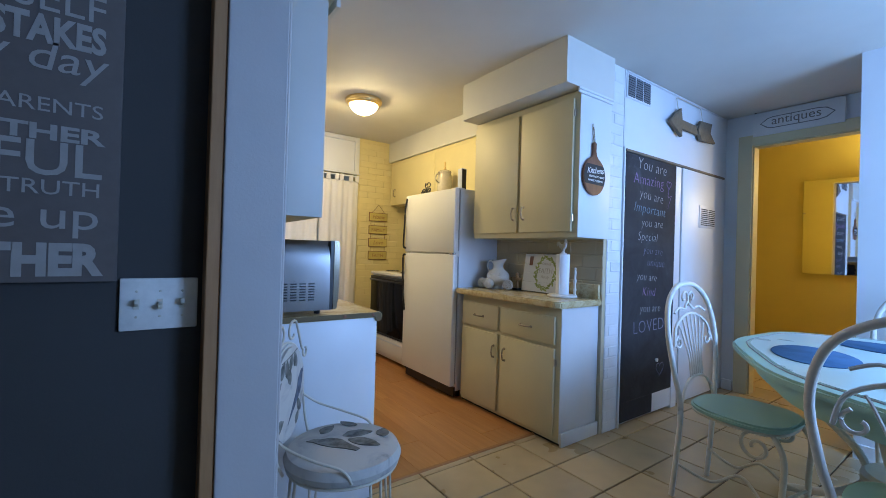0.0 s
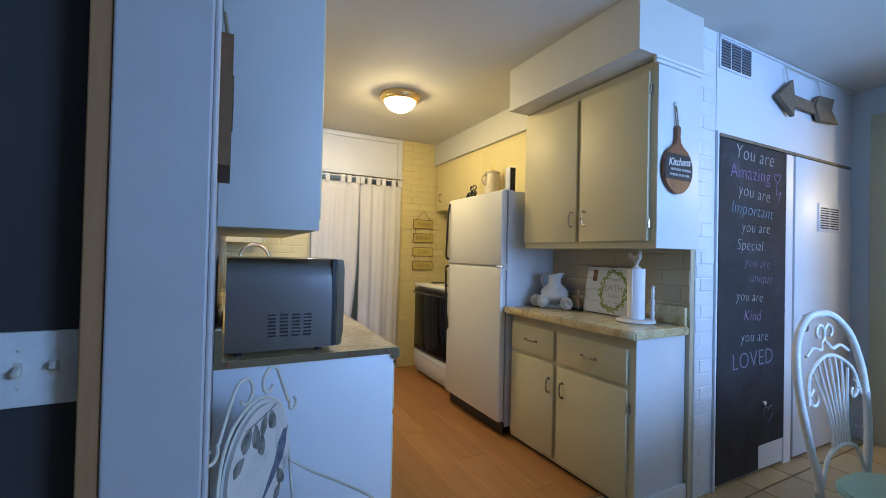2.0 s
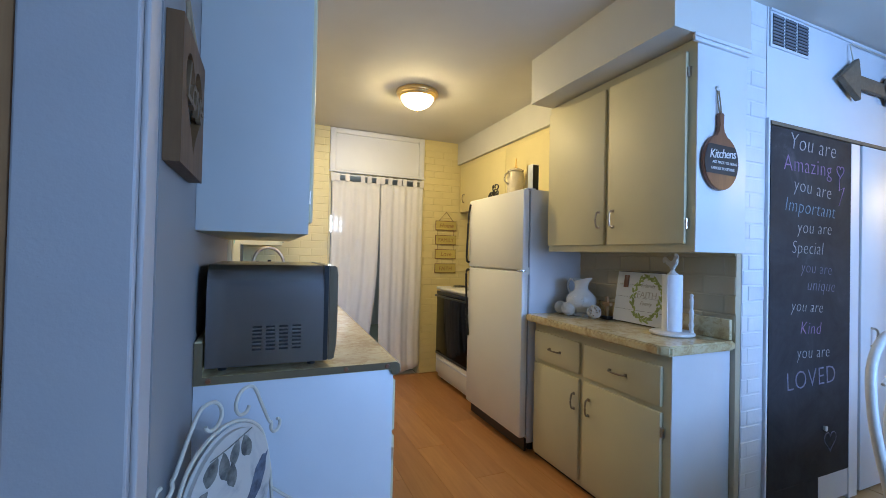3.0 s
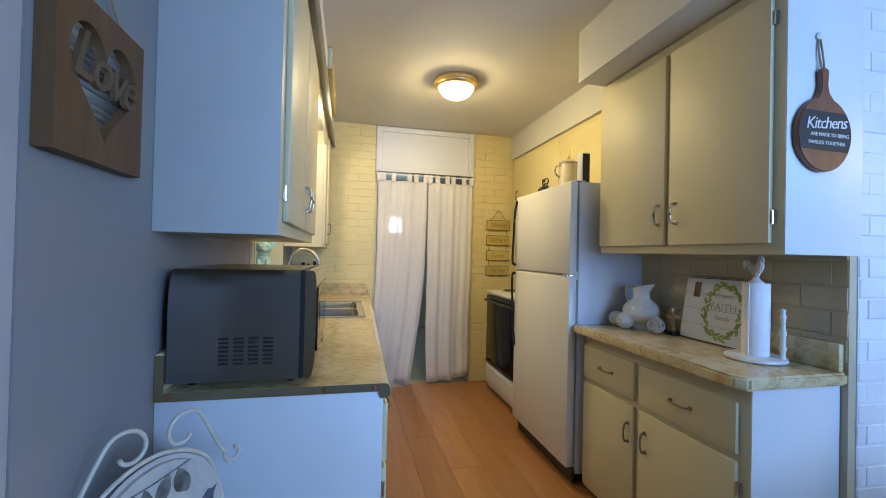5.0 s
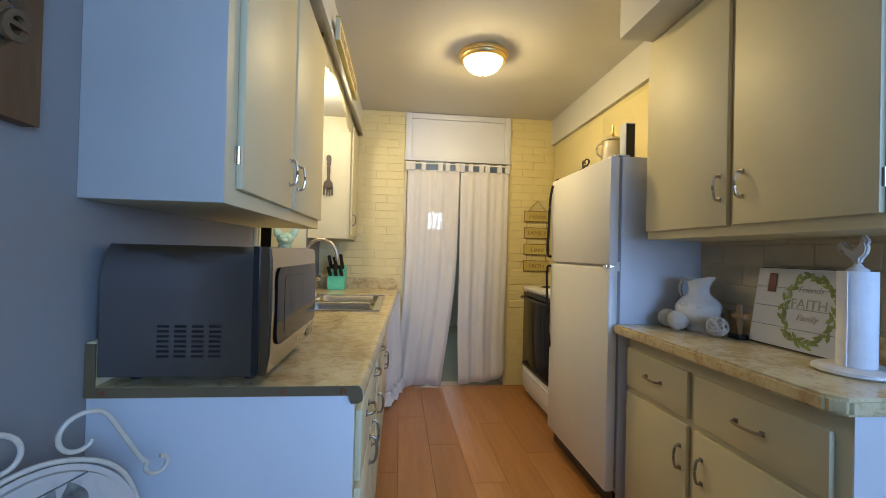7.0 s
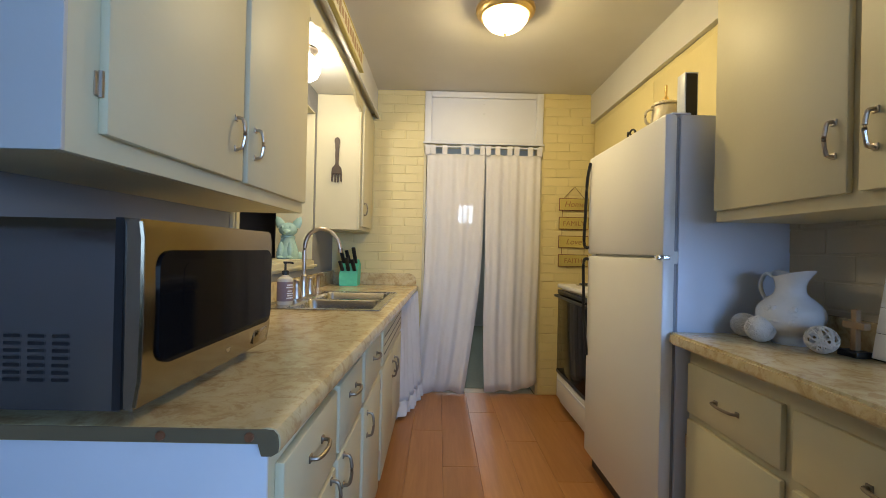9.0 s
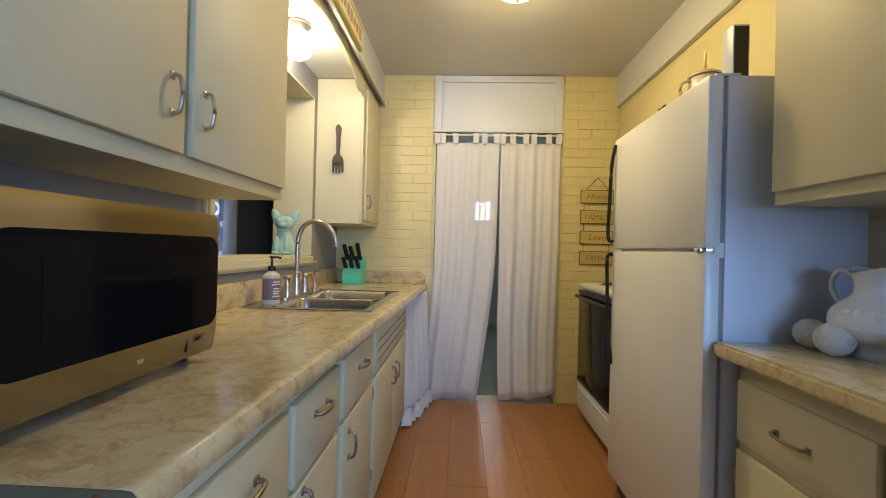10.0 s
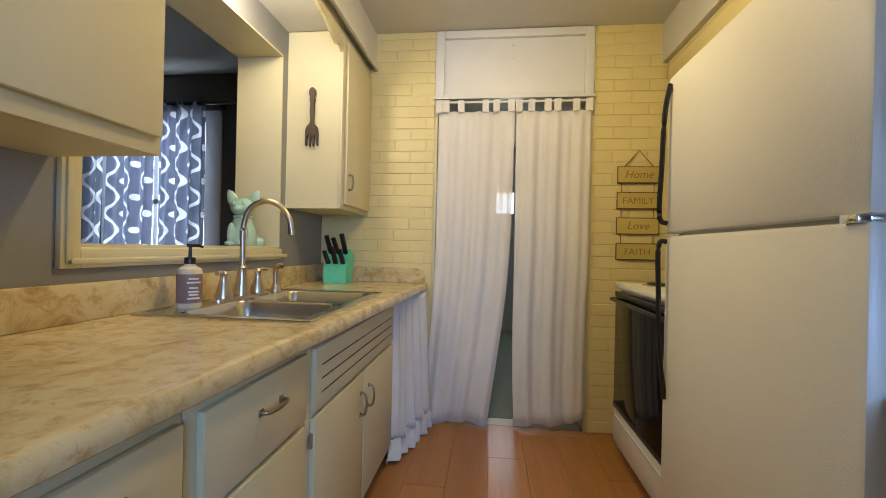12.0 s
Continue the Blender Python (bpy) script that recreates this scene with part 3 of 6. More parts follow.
def carcass(parent, x0, x1, y0, y1, z0, z1, end, face_x, side):
    """Body of a unit, its face frame on the room side, an end panel in white where it shows."""
    fx = face_x - side * 0.02
    part("body", boxes((min(x0, fx), max(x0, fx), y0 + 0.004, y1, z0, z1)), M_cream, parent)
    part("face_frame", boxes((min(fx, face_x), max(fx, face_x), y0 + 0.002, y1, z0, z1), bevel=0.002), M_cream, parent)
    if end:
        part("end_panel", boxes((min(x0, face_x), max(x0, face_x), y0 - 0.002, y0 + 0.0035, z0, z1), bevel=0.001), M_white, parent, "white painted end panel")


# wall units on the west side
u = thing("wall_cabinet", (1.15, 3.0, 1.31), "cream painted two-door wall cabinet above the microwave", "cabinet")
carcass(u, LEFT + 0.001, 1.306, 2.495, 3.587, 1.308, 2.24, False, 1.306, 1)
# West end carries its shade in the paint colour.
part("end_panel", boxes((LEFT + 0.001, 1.306, 2.491, 2.4985, 1.308, 2.24), bevel=0.001), M_end_shade, u, "white end panel with its shade put into the paint")
for y0, y1, hy, gy in ((2.555, 3.030, 2.555, 2.983), (3.058, 3.575, 3.577, 3.10)):
    d = front(u, "door", 1.306, 1, y0, y1, 1.348, 2.20)
    pull(d, (1.324, gy, 1.47), (0, 0, 1), (1, 0, 0), 0.085, M_nickel, "satin nickel bow pull")
    for z in (1.43, 2.12):
        hinge(d, 1.307, hy, z, 1)
u = thing("wall_cabinet", (1.15, 5.0, 1.30), "cream painted narrow wall cabinet beside the brick wall", "cabinet")
carcass(u, LEFT + 0.001, 1.310, 4.79, FAR - 0.002, 1.30, 2.2445, False, 1.310, 1)
d = front(u, "door", 1.310, 1, 4.83, 5.26, 1.325, 2.19)
pull(d, (1.328, 4.865, 1.45), (0, 0, 1), (1, 0, 0))
for z in (1.40, 2.02):
    hinge(d, 1.311, 5.265, z, 1)
structure("recess_top", boxes((LEFT, 1.305, 3.588, 4.788, 2.245, 2.274)), M_soffit, "cream board above the sink recess")
# scalloped valance over the sink
ys = [3.588 + (4.788 - 3.588) * i / 72 for i in range(73)]


def scallop(y):
    s = abs((y - 4.172) / 0.616)
    if s > 0.86:
        return 2.125 + 0.02 * math.sin((s - 0.86) / 0.14 * math.pi)
    if s > 0.55:
        return 2.135 + 0.055 * (1 - math.cos((0.86 - s) / 0.31 * math.pi)) / 2
    return 2.185 + 0.030 * math.cos(s / 0.55 * math.pi / 2) + 0.012 * math.sin(s / 0.55 * math.pi)


structure("valance", slab([(y, scallop(y)) for y in ys] + [(4.788, 2.274), (3.588, 2.274)], 1.292, 1.310, "x", 0.002), M_cream, "cream scalloped wooden valance over the sink")

# wall unit on the east side
u = thing("wall_cabinet", (3.0, 2.8, 1.29), "putty-cream two-door wall cabinet with a white end", "cabinet")
carcass(u, RIGHT - 0.001, 2.836, 2.327, 3.306, 1.29, 2.195, True, 2.836, -1)
for y0, y1, hy, gy in ((2.365, 2.800, 2.362, 2.762), (2.826, 3.296, 3.300, 2.858)):
    d = front(u, "door", 2.836, -1, y0, y1, 1.325, 2.15)
    pull(d, (2.818, gy, 1.458), (0, 0, 1), (-1, 0, 0), 0.085, M_nickel, "satin nickel bow pull")
    for z in (1.41, 2.06):
        hinge(d, 2.834, hy, z, -1)
part("cornice", boxes((2.80, RIGHT, 2.312, 2.326, 2.17, 2.199), (2.79, RIGHT, 2.304, 2.312, 2.185, 2.199), bevel=0.002), M_white, u, "white cornice strip")
u = thing("wall_cabinet", (3.25, 4.0, 1.75), "pale yellow cabinet above the fridge and stove", "cabinet")
part("body", boxes((3.13, DEEP - 0.001, 3.41, 5.27, 1.72, 2.238)), M_brick, u)
for y0, y1, gy in ((3.47, 4.32, 3.62), (4.324, 5.24, 5.15)):
    d = part("door", boxes((3.124, 3.1305, y0, y1, 1.74, 2.20), bevel=0.002), M_brick, u)
    pull(d, (3.124, gy, 1.86), (0, 0, 1), (-1, 0, 0))


def skew(y):
    return 1.628 + 0.030 * max(0.0, (y - 2.5))


# base units on the west side
u = thing("base_cabinet", (1.3, 3.0, 0.0), "cream painted base cabinet with drawers and a white end", "cabinet")
carcass(u, LEFT + 0.001, 1.605, 2.541, 3.30, 0.07, 0.854, True, 1.605, 1)
part("toe_kick", boxes((1.02, 1.55, 2.545, 3.30, 0.0, 0.07)), M_gap_shade, u)
part("lower_end", boxes((LEFT + 0.001, 1.605, 2.539, 2.5445, 0.0, 0.07)), M_white, u)
for z0, z1 in ((0.628, 0.808), (0.10, 0.612)):
    for y0, y1 in ((2.568, 2.935), (2.965, 3.285)):
        d = front(u, "drawer" if z0 > 0.5 else "door", 1.605, 1, y0, y1, z0, z1)
        if z0 > 0.5:
            pull(d, (1.623, (y0 + y1) / 2, 0.745), (0, 1, 0), (1, 0, 0), 0.09)
        else:
            pull(d, (1.623, y1 - 0.05 if y0 < 2.6 else y0 + 0.05, 0.56), (0, 0, 1), (1, 0, 0))
            hinge(d, 1.607, y0 - 0.003 if y0 < 2.6 else y1 + 0.003, 0.55, 1)
u = thing("base_cabinet", (1.3, 3.6, 0.0), "cream painted narrow base cabinet with one drawer", "cabinet")
carcass(u, LEFT + 0.001, 1.607, 3.302, 3.76, 0.07, 0.854, False, 1.607, 1)
part("toe_kick", boxes((1.02, 1.53, 3.302, 3.76, 0.0, 0.07)), M_gap_shade, u)
d = front(u, "drawer", 1.607, 1, 3.33, 3.735, 0.628, 0.808)
pull(d, (1.625, 3.55, 0.738), (0, 1, 0), (1, 0, 0), 0.09)
d = front(u, "door", 1.607, 1, 3.33, 3.735, 0.10, 0.612)
pull(d, (1.625, 3.39, 0.53), (0, 0, 1), (1, 0, 0))
hinge(d, 1.609, 3.742, 0.53, 1)
u = thing("sink_cabinet", (1.3, 4.25, 0.0), "cream painted sink cabinet with a slotted front and two doors", "cabinet")
carcass(u, LEFT + 0.001, 1.609, 3.762, 4.76, 0.07, 0.66, False, 1.609, 1)
part("rail", boxes((1.589, 1.609, 3.764, 4.76, 0.66, 0.854)), M_cream, u)
part("toe_kick", boxes((1.02, 1.53, 3.762, 4.76, 0.0, 0.07)), M_gap_shade, u)
d = front(u, "false_front", 1.609, 1, 3.79, 4.73, 0.628, 0.808)
for z in (0.672, 0.712, 0.752):
    part("slot", boxes((1.6255, 1.6282, 3.83, 4.69, z, z + 0.0035)), M_gap_shade, d, "dark strip painting the shade of a slot")
for y0, y1, gy, hy in ((3.79, 4.25, 4.205, 3.785), (4.26, 4.73, 4.305, 4.735)):
    d = front(u, "door", 1.609, 1, y0, y1, 0.10, 0.612)
    pull(d, (1.627, gy, 0.50), (0, 0, 1), (1, 0, 0))
    for z in (0.22, 0.55):
        hinge(d, 1.611, hy, z, 1)

# west counter with the sink cut-out, rolled front edge and raised splash
SX0, SX1, SY0, SY1 = 1.070, 1.590, 3.800, 4.560
top = thing("countertop", (1.3, 3.9, 0.88), "cream and tan stone-look laminate countertop with rolled edge", "countertop")


def rolled(y0, y1, x_back):
    """A length of worktop with a bull-nosed front that follows the front line."""
    b = bmesh.new()
    prof = [(-0.03, 0.0), (-0.012, 0.0), (-0.003, 0.006), (0.0, 0.018), (-0.002, 0.032), (-0.009, 0.042), (-0.020, 0.045), (-0.034, 0.043)]
    rings = []
    for y in (y0, y1):
        f = skew(y)
        pts = [(x_back, 0.043), (x_back, 0.018), (f - 0.036, 0.018)] + [(f + dx, dz) for dx, dz in prof]
        rings.append([b.verts.new((x, y, 0.837 + z)) for x, z in pts])
    n = len(rings[0])
    for i in range(n):
        j = (i + 1) % n
        b.faces.new((rings[0][i], rings[0][j], rings[1][j], rings[1][i]))
    b.faces.new(rings[0]), b.faces.new(rings[1])
    bmesh.ops.recalc_face_normals(b, faces=b.faces[:])
    return b


part("worktop", rolled(2.532, SY0, LEFT), M_laminate, top)
part("worktop", rolled(SY1, FAR - 0.002, LEFT), M_laminate, top)
part("front_strip", rolled(SY0, SY1, SX1), M_laminate, top)
part("back_strip", box(LEFT, SX0, SY0, SY1, 0.837, 0.88), M_laminate, top)
part("splash", boxes((LEFT + 0.001, LEFT + 0.022, 2.532, FAR - 0.002, 0.880, 0.985), bevel=0.005), M_laminate, top)
far_splash = [(LEFT + 0.022, 0.880), (1.69, 0.880), (1.695, 0.90), (1.69, 0.935), (1.67, 0.962), (1.64, 0.973), (LEFT + 0.022, 0.973)]
part("end_splash", slab(far_splash, FAR - 0.024, FAR - 0.003, "y", 0.003), M_laminate, top)
part("cut_edge", slab([(LEFT + 0.002, 0.8572), (1.593, 0.8572), (1.599, 0.8375), (1.615, 0.8375), (1.625, 0.8436), (1.626, 0.8556), (1.624, 0.870), (1.617, 0.878), (1.603, 0.8795), (LEFT + 0.024, 0.8795), (LEFT + 0.0235, 0.98), (LEFT + 0.002, 0.98)], 2.5285, 2.533, "y"), M_cut, top, "raw particle board cut edge")
for x in (1.040, 1.440, 1.580):
    part("screw", turned(lathe([(0, 0), (0.008, 0), (0.007, 0.003), (0, 0.004)], n=12), at(x, 2.5284, 0.868) @ Matrix.Rotation(radians(90), 4, "X")), M_board, top, "rusty screw")

# east base unit and counter
u = thing("base_cabinet", (2.95, 2.9, 0.0), "putty-cream base cabinet with two drawers and two doors", "cabinet")
carcass(u, RIGHT - 0.001, 2.785, 2.385, 3.355, 0.02, 0.850, True, 2.785, -1)
part("toe_kick", boxes((2.80, RIGHT - 0.01, 2.39, 3.36, 0.0, 0.02)), M_gap_shade, u)
for y0, y1 in ((2.425, 2.90), (2.935, 3.34)):
    d = front(u, "drawer", 2.785, -1, y0, y1, 0.618, 0.792)
    pull(d, (2.767, (y0 + y1) / 2, 0.703), (0, 1, 0), (-1, 0, 0), 0.10)
    d = front(u, "door", 2.785, -1, y0, y1, 0.045, 0.594)
    pull(d, (2.767, y1 - 0.045 if y0 < 2.5 else y0 + 0.032, 0.468), (0, 0, 1), (-1, 0, 0))
    hinge(d, 2.778, y0 - 0.004 if y0 < 2.5 else y1 + 0.004, 0.51, -1)
part("baseboard", boxes((2.785, RIGHT, 2.366, 2.382, 0.0, 0.085), bevel=0.003), M_white, u, "white baseboard across the cabinet end")
ct = thing("countertop", (2.95, 2.9, 0.857), "cream and tan laminate countertop with a mitred corner", "countertop")
part("worktop", slab([(2.714, 2.392), (2.743, 2.357), (RIGHT - 0.001, 2.357), (RIGHT - 0.001, 3.372), (2.714, 3.372)], 0.850, 0.893, "z", 0.008), M_laminate, ct)
part("splash", boxes((RIGHT - 0.024, RIGHT - 0.001, 2.372, 3.370, 0.893, 0.988), bevel=0.005), M_laminate, ct)

# ---- kitchen: appliances ----
fr = thing("refrigerator", (2.95, 3.8, 0.0), "white top-freezer refrigerator with textured doors", "refrigerator")
FX, FY0, FY1 = 2.690, 3.378, 4.145
part("body", boxes((FX + 0.060, DEEP - 0.02, FY0 + 0.004, FY1 - 0.004, 0.06, 1.688), bevel=0.004), M_cooltint, fr)
for nm, z0, z1 in (("freezer_door", 1.167, 1.69), ("fridge_door", 0.100, 1.158)):
    d = part(nm, boxes((FX, FX + 0.048, FY0, FY1, z0, z1), bevel=0.012), M_fridge, fr)
    part("gasket", boxes((FX + 0.048, FX + 0.060, FY0 + 0.012, FY1 - 0.012, z0 + 0.012, z1 - 0.012)), M_gasket, d, "grey door gasket")
    hy = FY1 - 0.028
    if z0 > 1:
        pts = [(FX - 0.004, hy, 1.66), (FX - 0.020, hy, 1.56), (FX - 0.026, hy, 1.38), (FX - 0.030, hy, 1.225), (FX - 0.006, hy, 1.200)]
    else:
        pts = [(FX - 0.006, hy, 1.140), (FX - 0.030, hy, 1.125), (FX - 0.028, hy, 0.98), (FX - 0.022, hy, 0.80), (FX - 0.003, hy, 0.62)]
    part("handle", tube(pts, 0.0085, 8), M_black, d, "black bowed handle")
part("hinge", boxes((FX + 0.01, FX + 0.10, FY0 + 0.01, FY0 + 0.05, 1.1565, 1.1685), (FX - 0.006, FX + 0.0105, FY0 + 0.014, FY0 + 0.05, 1.1555, 1.1695), bevel=0.001), M_chrome, fr, "chrome centre hinge")
part("mullion", boxes((FX + 0.030, FX + 0.0585, FY0 + 0.004, FY1 - 0.004, 1.140, 1.185)), M_fridge, fr, "cream strip between the doors")
part("latch_plate", boxes((FX + 0.02, FX + 0.09, FY1 - 0.06, FY1 - 0.01, 1.1565, 1.1685), bevel=0.002), M_chrome, fr)
part("hinge_cap", boxes((FX + 0.028, FX + 0.10, FY0 + 0.008, FY0 + 0.040, 1.689, 1.697), bevel=0.003), M_cooltint, fr)
part("grille", boxes((FX + 0.045, FX + 0.0595, FY0 + 0.01, FY1 - 0.01, 0.012, 0.09)), M_black, fr)
for y in (FY0 + 0.06, FY1 - 0.06):
    part("foot", lathe([(0, 0), (0.02, 0), (0.02, 0.06), (0, 0.06)], (FX + 0.12, y, 0.0), 12), M_black, fr)

st = thing("stove", (3.05, 4.75, 0.0), "white electric range with a black glass oven door", "stove")
TX, TY0, TY1 = 2.795, 4.30, 5.06
part("body", boxes((TX + 0.03, DEEP - 0.01, TY0, TY1, 0.03, 0.905), bevel=0.004), M_fridge, st)
part("cooktop", boxes((TX - 0.005, DEEP - 0.01, TY0 - 0.004, TY1 + 0.004, 0.905, 0.935), bevel=0.010), M_fridge, st)
d = part("oven_door", boxes((TX, TX + 0.03, TY0 + 0.006, TY1 - 0.006, 0.275, 0.885), bevel=0.006), M_glassblk, st, "black glass oven door")
part("handle", tube([(TX, TY0 + 0.06, 0.845), (TX - 0.035, TY0 + 0.06, 0.850), (TX - 0.035, TY1 - 0.06, 0.850), (TX, TY1 - 0.06, 0.845)], 0.010, 8, sub=2), M_black, d)
for z0, z1 in ((0.262, 0.285), (0.862, 0.890)):
    part("rim", boxes((TX - 0.003, TX + 0.02, TY0 + 0.006, TY1 - 0.006, z0, z1), bevel=0.003), M_black, d)
d = part("drawer", boxes((TX + 0.002, TX + 0.03, TY0 + 0.006, TY1 - 0.006, 0.075, 0.255), bevel=0.008), M_fridge, st, "white storage drawer")
part("groove", boxes((TX - 0.002, TX + 0.004, TY0 + 0.04, TY1 - 0.04, 0.205, 0.222), bevel=0.002), M_cooltint, d)
for x, y, r in ((TX + 0.17, TY0 + 0.2, 0.095), (TX + 0.17, TY1 - 0.2, 0.075), (TX + 0.43, TY0 + 0.2, 0.075), (TX + 0.43, TY1 - 0.2, 0.095)):
    pan = part("burner", lathe([(0, 0.001), (r + 0.015, 0.001), (r + 0.018, 0.006), (r + 0.008, 0.004), (0, 0.003)], (x, y, 0.935), 24), M_chrome, st, "burner with chrome drip pan")
    b = bmesh.new()
    tube([(x + (r - 0.012 * k) * math.cos(a), y + (r - 0.012 * k) * math.sin(a), 0.947) for k, a in ((i / 10, i * 0.628) for i in range(int(10 * r / 0.016)))], 0.004, 6, b, 2)
    part("coil", b, M_black, pan, "black heating coil")
part("back_panel", boxes((DEEP - 0.06, DEEP - 0.01, TY0, TY1, 0.935, 1.08), bevel=0.01), M_fridge, st)
for y in (TY0 + 0.05, TY1 - 0.05):
    part("foot", boxes((TX + 0.06, TX + 0.10, y - 0.02, y + 0.02, 0.0, 0.03)), M_black, st)

mw = thing("microwave", (1.2, 2.77, 0.88), "brushed steel microwave oven with a black glass door", "microwave")
MX0, MX1, MY0, MY1, MZ0, MZ1 = 1.030, 1.376, 2.527, 3.035, 0.905, 1.210
part("body", slab([(MY0, MZ0), (MY0, MZ0 + 0.19), (MY0 + 0.0015, MZ0 + 0.225), (MY0 + 0.005, MZ0 + 0.252), (MY0 + 0.011, MZ0 + 0.275), (MY0 + 0.020, MZ0 + 0.292), (MY0 + 0.034, MZ1), (MY1 - 0.016, MZ1), (MY1 - 0.010, MZ1 - 0.014), (MY1, MZ1 - 0.06), (MY1, MZ0)], MX0, MX1, "x"), M_steelside, mw)
d = part("front", slab([(MX1 + 0.001, MZ0), (MX1 + 0.022, MZ0), (MX1 + 0.030, MZ0 + 0.05), (MX1 + 0.032, (MZ0 + MZ1) / 2), (MX1 + 0.031, MZ1 - 0.03), (MX1 + 0.027, MZ1), (MX1 + 0.001, MZ1)], MY0, MY1, "y", 0.004), M_steel, mw, "brushed steel bowed front")


def rounded(y0, y1, z0, z1, r, n=5):
    out = []
    for cy, cz, a0 in ((y1 - r, z1 - r, 0), (y0 + r, z1 - r, 90), (y0 + r, z0 + r, 180), (y1 - r, z0 + r, 270)):
        out += [(cy + r * math.cos(radians(a0 + 90 * i / n)), cz + r * math.sin(radians(a0 + 90 * i / n))) for i in range(n + 1)]
    return out


part("seam", boxes((MX1 - 0.012, MX1 + 0.0012, MY0 - 0.0012, MY1 - 0.01, MZ0 + 0.002, MZ1 + 0.0012)), M_black, mw, "black strip behind the front")
part("door_glass", slab(rounded(MY0 + 0.035, MY1 - 0.012, MZ0 + 0.062, MZ1 - 0.050, 0.03), MX1 + 0.020, MX1 + 0.0355, "x"), M_glassblk, d, "black door glass")
part("window_rim", slab(rounded(MY0 + 0.10, MY1 - 0.12, MZ0 + 0.085, MZ1 - 0.075, 0.015), MX1 + 0.0356, MX1 + 0.0362, "x"), M_glassblk, d)
part("release", boxes((MX1 + 0.024, MX1 + 0.0305, MY1 - 0.10, MY1 - 0.02, MZ0 + 0.014, MZ0 + 0.050), bevel=0.003), M_steel, d, "steel door release")
part("badge", slab(disc_pts((MY0 + MY1) / 2 + 0.03, MZ0 + 0.034, 0.009, 0.009, 16), MX1 + 0.020, MX1 + 0.0275, "x"), M_nickel, d)
for c in range(4):
    for r in range(7):
        x, z = MX0 + 0.125 + c * 0.038, MZ0 + 0.045 + r * 0.0115
        part("vent_slot", boxes((x, x + 0.026, MY0 - 0.0012, MY0 + 0.002, z, z + 0.0055)), M_black, mw, smooth=False)
for x in (MX0 + 0.04, MX1 - 0.04):
    for y in (MY0 + 0.05, MY1 - 0.05):
        part("foot", lathe([(0, 0), (0.013, 0), (0.015, 0.026), (0, 0.026)], (x, y + 0.03, 0.880), 12), M_black, mw)

# ---- kitchen: lamps ----
lamp = thing("ceiling_light", (2.2, 4.08, CEIL), "lit flush ceiling light with a brass ring", "lamp")
part("plate", lathe([(0, 0), (0.138, 0), (0.138, -0.008), (0, -0.008)], (2.2, 4.08, CEIL), 40), M_brass, lamp)
part("ring", lathe([(0.136, -0.002), (0.152, -0.008), (0.158, -0.022), (0.155, -0.034), (0.146, -0.038), (0.142, -0.050), (0.130, -0.058), (0.120, -0.056), (0.116, -0.020)], (2.2, 4.08, CEIL), 40), M_brass, lamp, "polished brass ring")
o = part("bowl", lathe([(0.122, -0.052), (0.117, -0.072), (0.096, -0.100), (0.062, -0.122), (0.030, -0.136), (0, -0.142)], (2.2, 4.08, CEIL), 40), M_bulb, lamp, "glowing frosted glass bowl")
o.visible_shadow = False
part("finial", lathe([(0, -0.141), (0.009, -0.143), (0.010, -0.149), (0.004, -0.155), (0, -0.158)], (2.2, 4.08, CEIL), 16), M_brass, lamp)
lamp = thing("globe_light", (1.13, 4.13, 2.245), "lit white glass globe lamp over the sink", "lamp")
part("base", lathe([(0, 0), (0.060, 0), (0.062, -0.012), (0.045, -0.030), (0.040, -0.038), (0, -0.038)], (1.13, 4.13, 2.245), 28), M_nickel, lamp)
o = part("globe", lathe([(0.036, -0.036), (0.060, -0.055), (0.075, -0.085), (0.076, -0.115), (0.062, -0.148), (0.034, -0.170), (0, -0.178)], (1.13, 4.13, 2.245), 28), M_globe, lamp, "glowing glass globe")
o.visible_shadow = False

# ---- kitchen: sink, taps and what stands by them ----
sk = thing("sink", (1.3, 4.19, 0.88), "stainless double-bowl drop-in sink", "sink")
RX0, RX1, RY0, RY1 = 1.055, 1.605, 3.785, 4.575
B = [(1.165, 1.565, 3.830, 4.160), (1.165, 1.565, 4.200, 4.535)]
bm = boxes((RX0, B[0][0], RY0, RY1, 0.879, 0.885), (B[0][1], RX1, RY0, RY1, 0.879, 0.885), (B[0][0], B[0][1], RY0, B[0][2], 0.879, 0.885), (B[0][0], B[0][1], B[0][3], B[1][2], 0.879, 0.885), (B[0][0], B[0][1], B[1][3], RY1, 0.879, 0.885))
part("rim", bm, M_sink, sk)
part("lip", tube([(RX0, RY0, 0.884), (RX1, RY0, 0.884), (RX1, RY1, 0.884), (RX0, RY1, 0.884), (RX0, RY0, 0.884)], 0.005, 8, sub=1), M_sink, sk)
for x0, x1, y0, y1 in B:
    b = bmesh.new()
    rings = []
    for inset, z in ((0.0, 0.885), (0.004, 0.878), (0.010, 0.80), (0.020, 0.725), (0.045, 0.705)):
        pts = rounded(y0 + inset, y1 - inset, x0 + inset, x1 - inset, 0.045, 4)
        rings.append([b.verts.new((px, py, z)) for py, px in pts])
    for lo, hi in zip(rings, rings[1:]):
        for i in range(len(lo)):
            j = (i + 1) % len(lo)
            b.faces.new((lo[i], lo[j], hi[j], hi[i]))
    b.faces.new(rings[-1])
    bowl = part("bowl", b, M_sink, sk)
    part("drain", lathe([(0, 0.004), (0.03, 0.004), (0.042, 0.002), (0.044, 0)], ((x0 + x1) / 2, (y0 + y1) / 2, 0.705), 20), M_nickel, bowl)
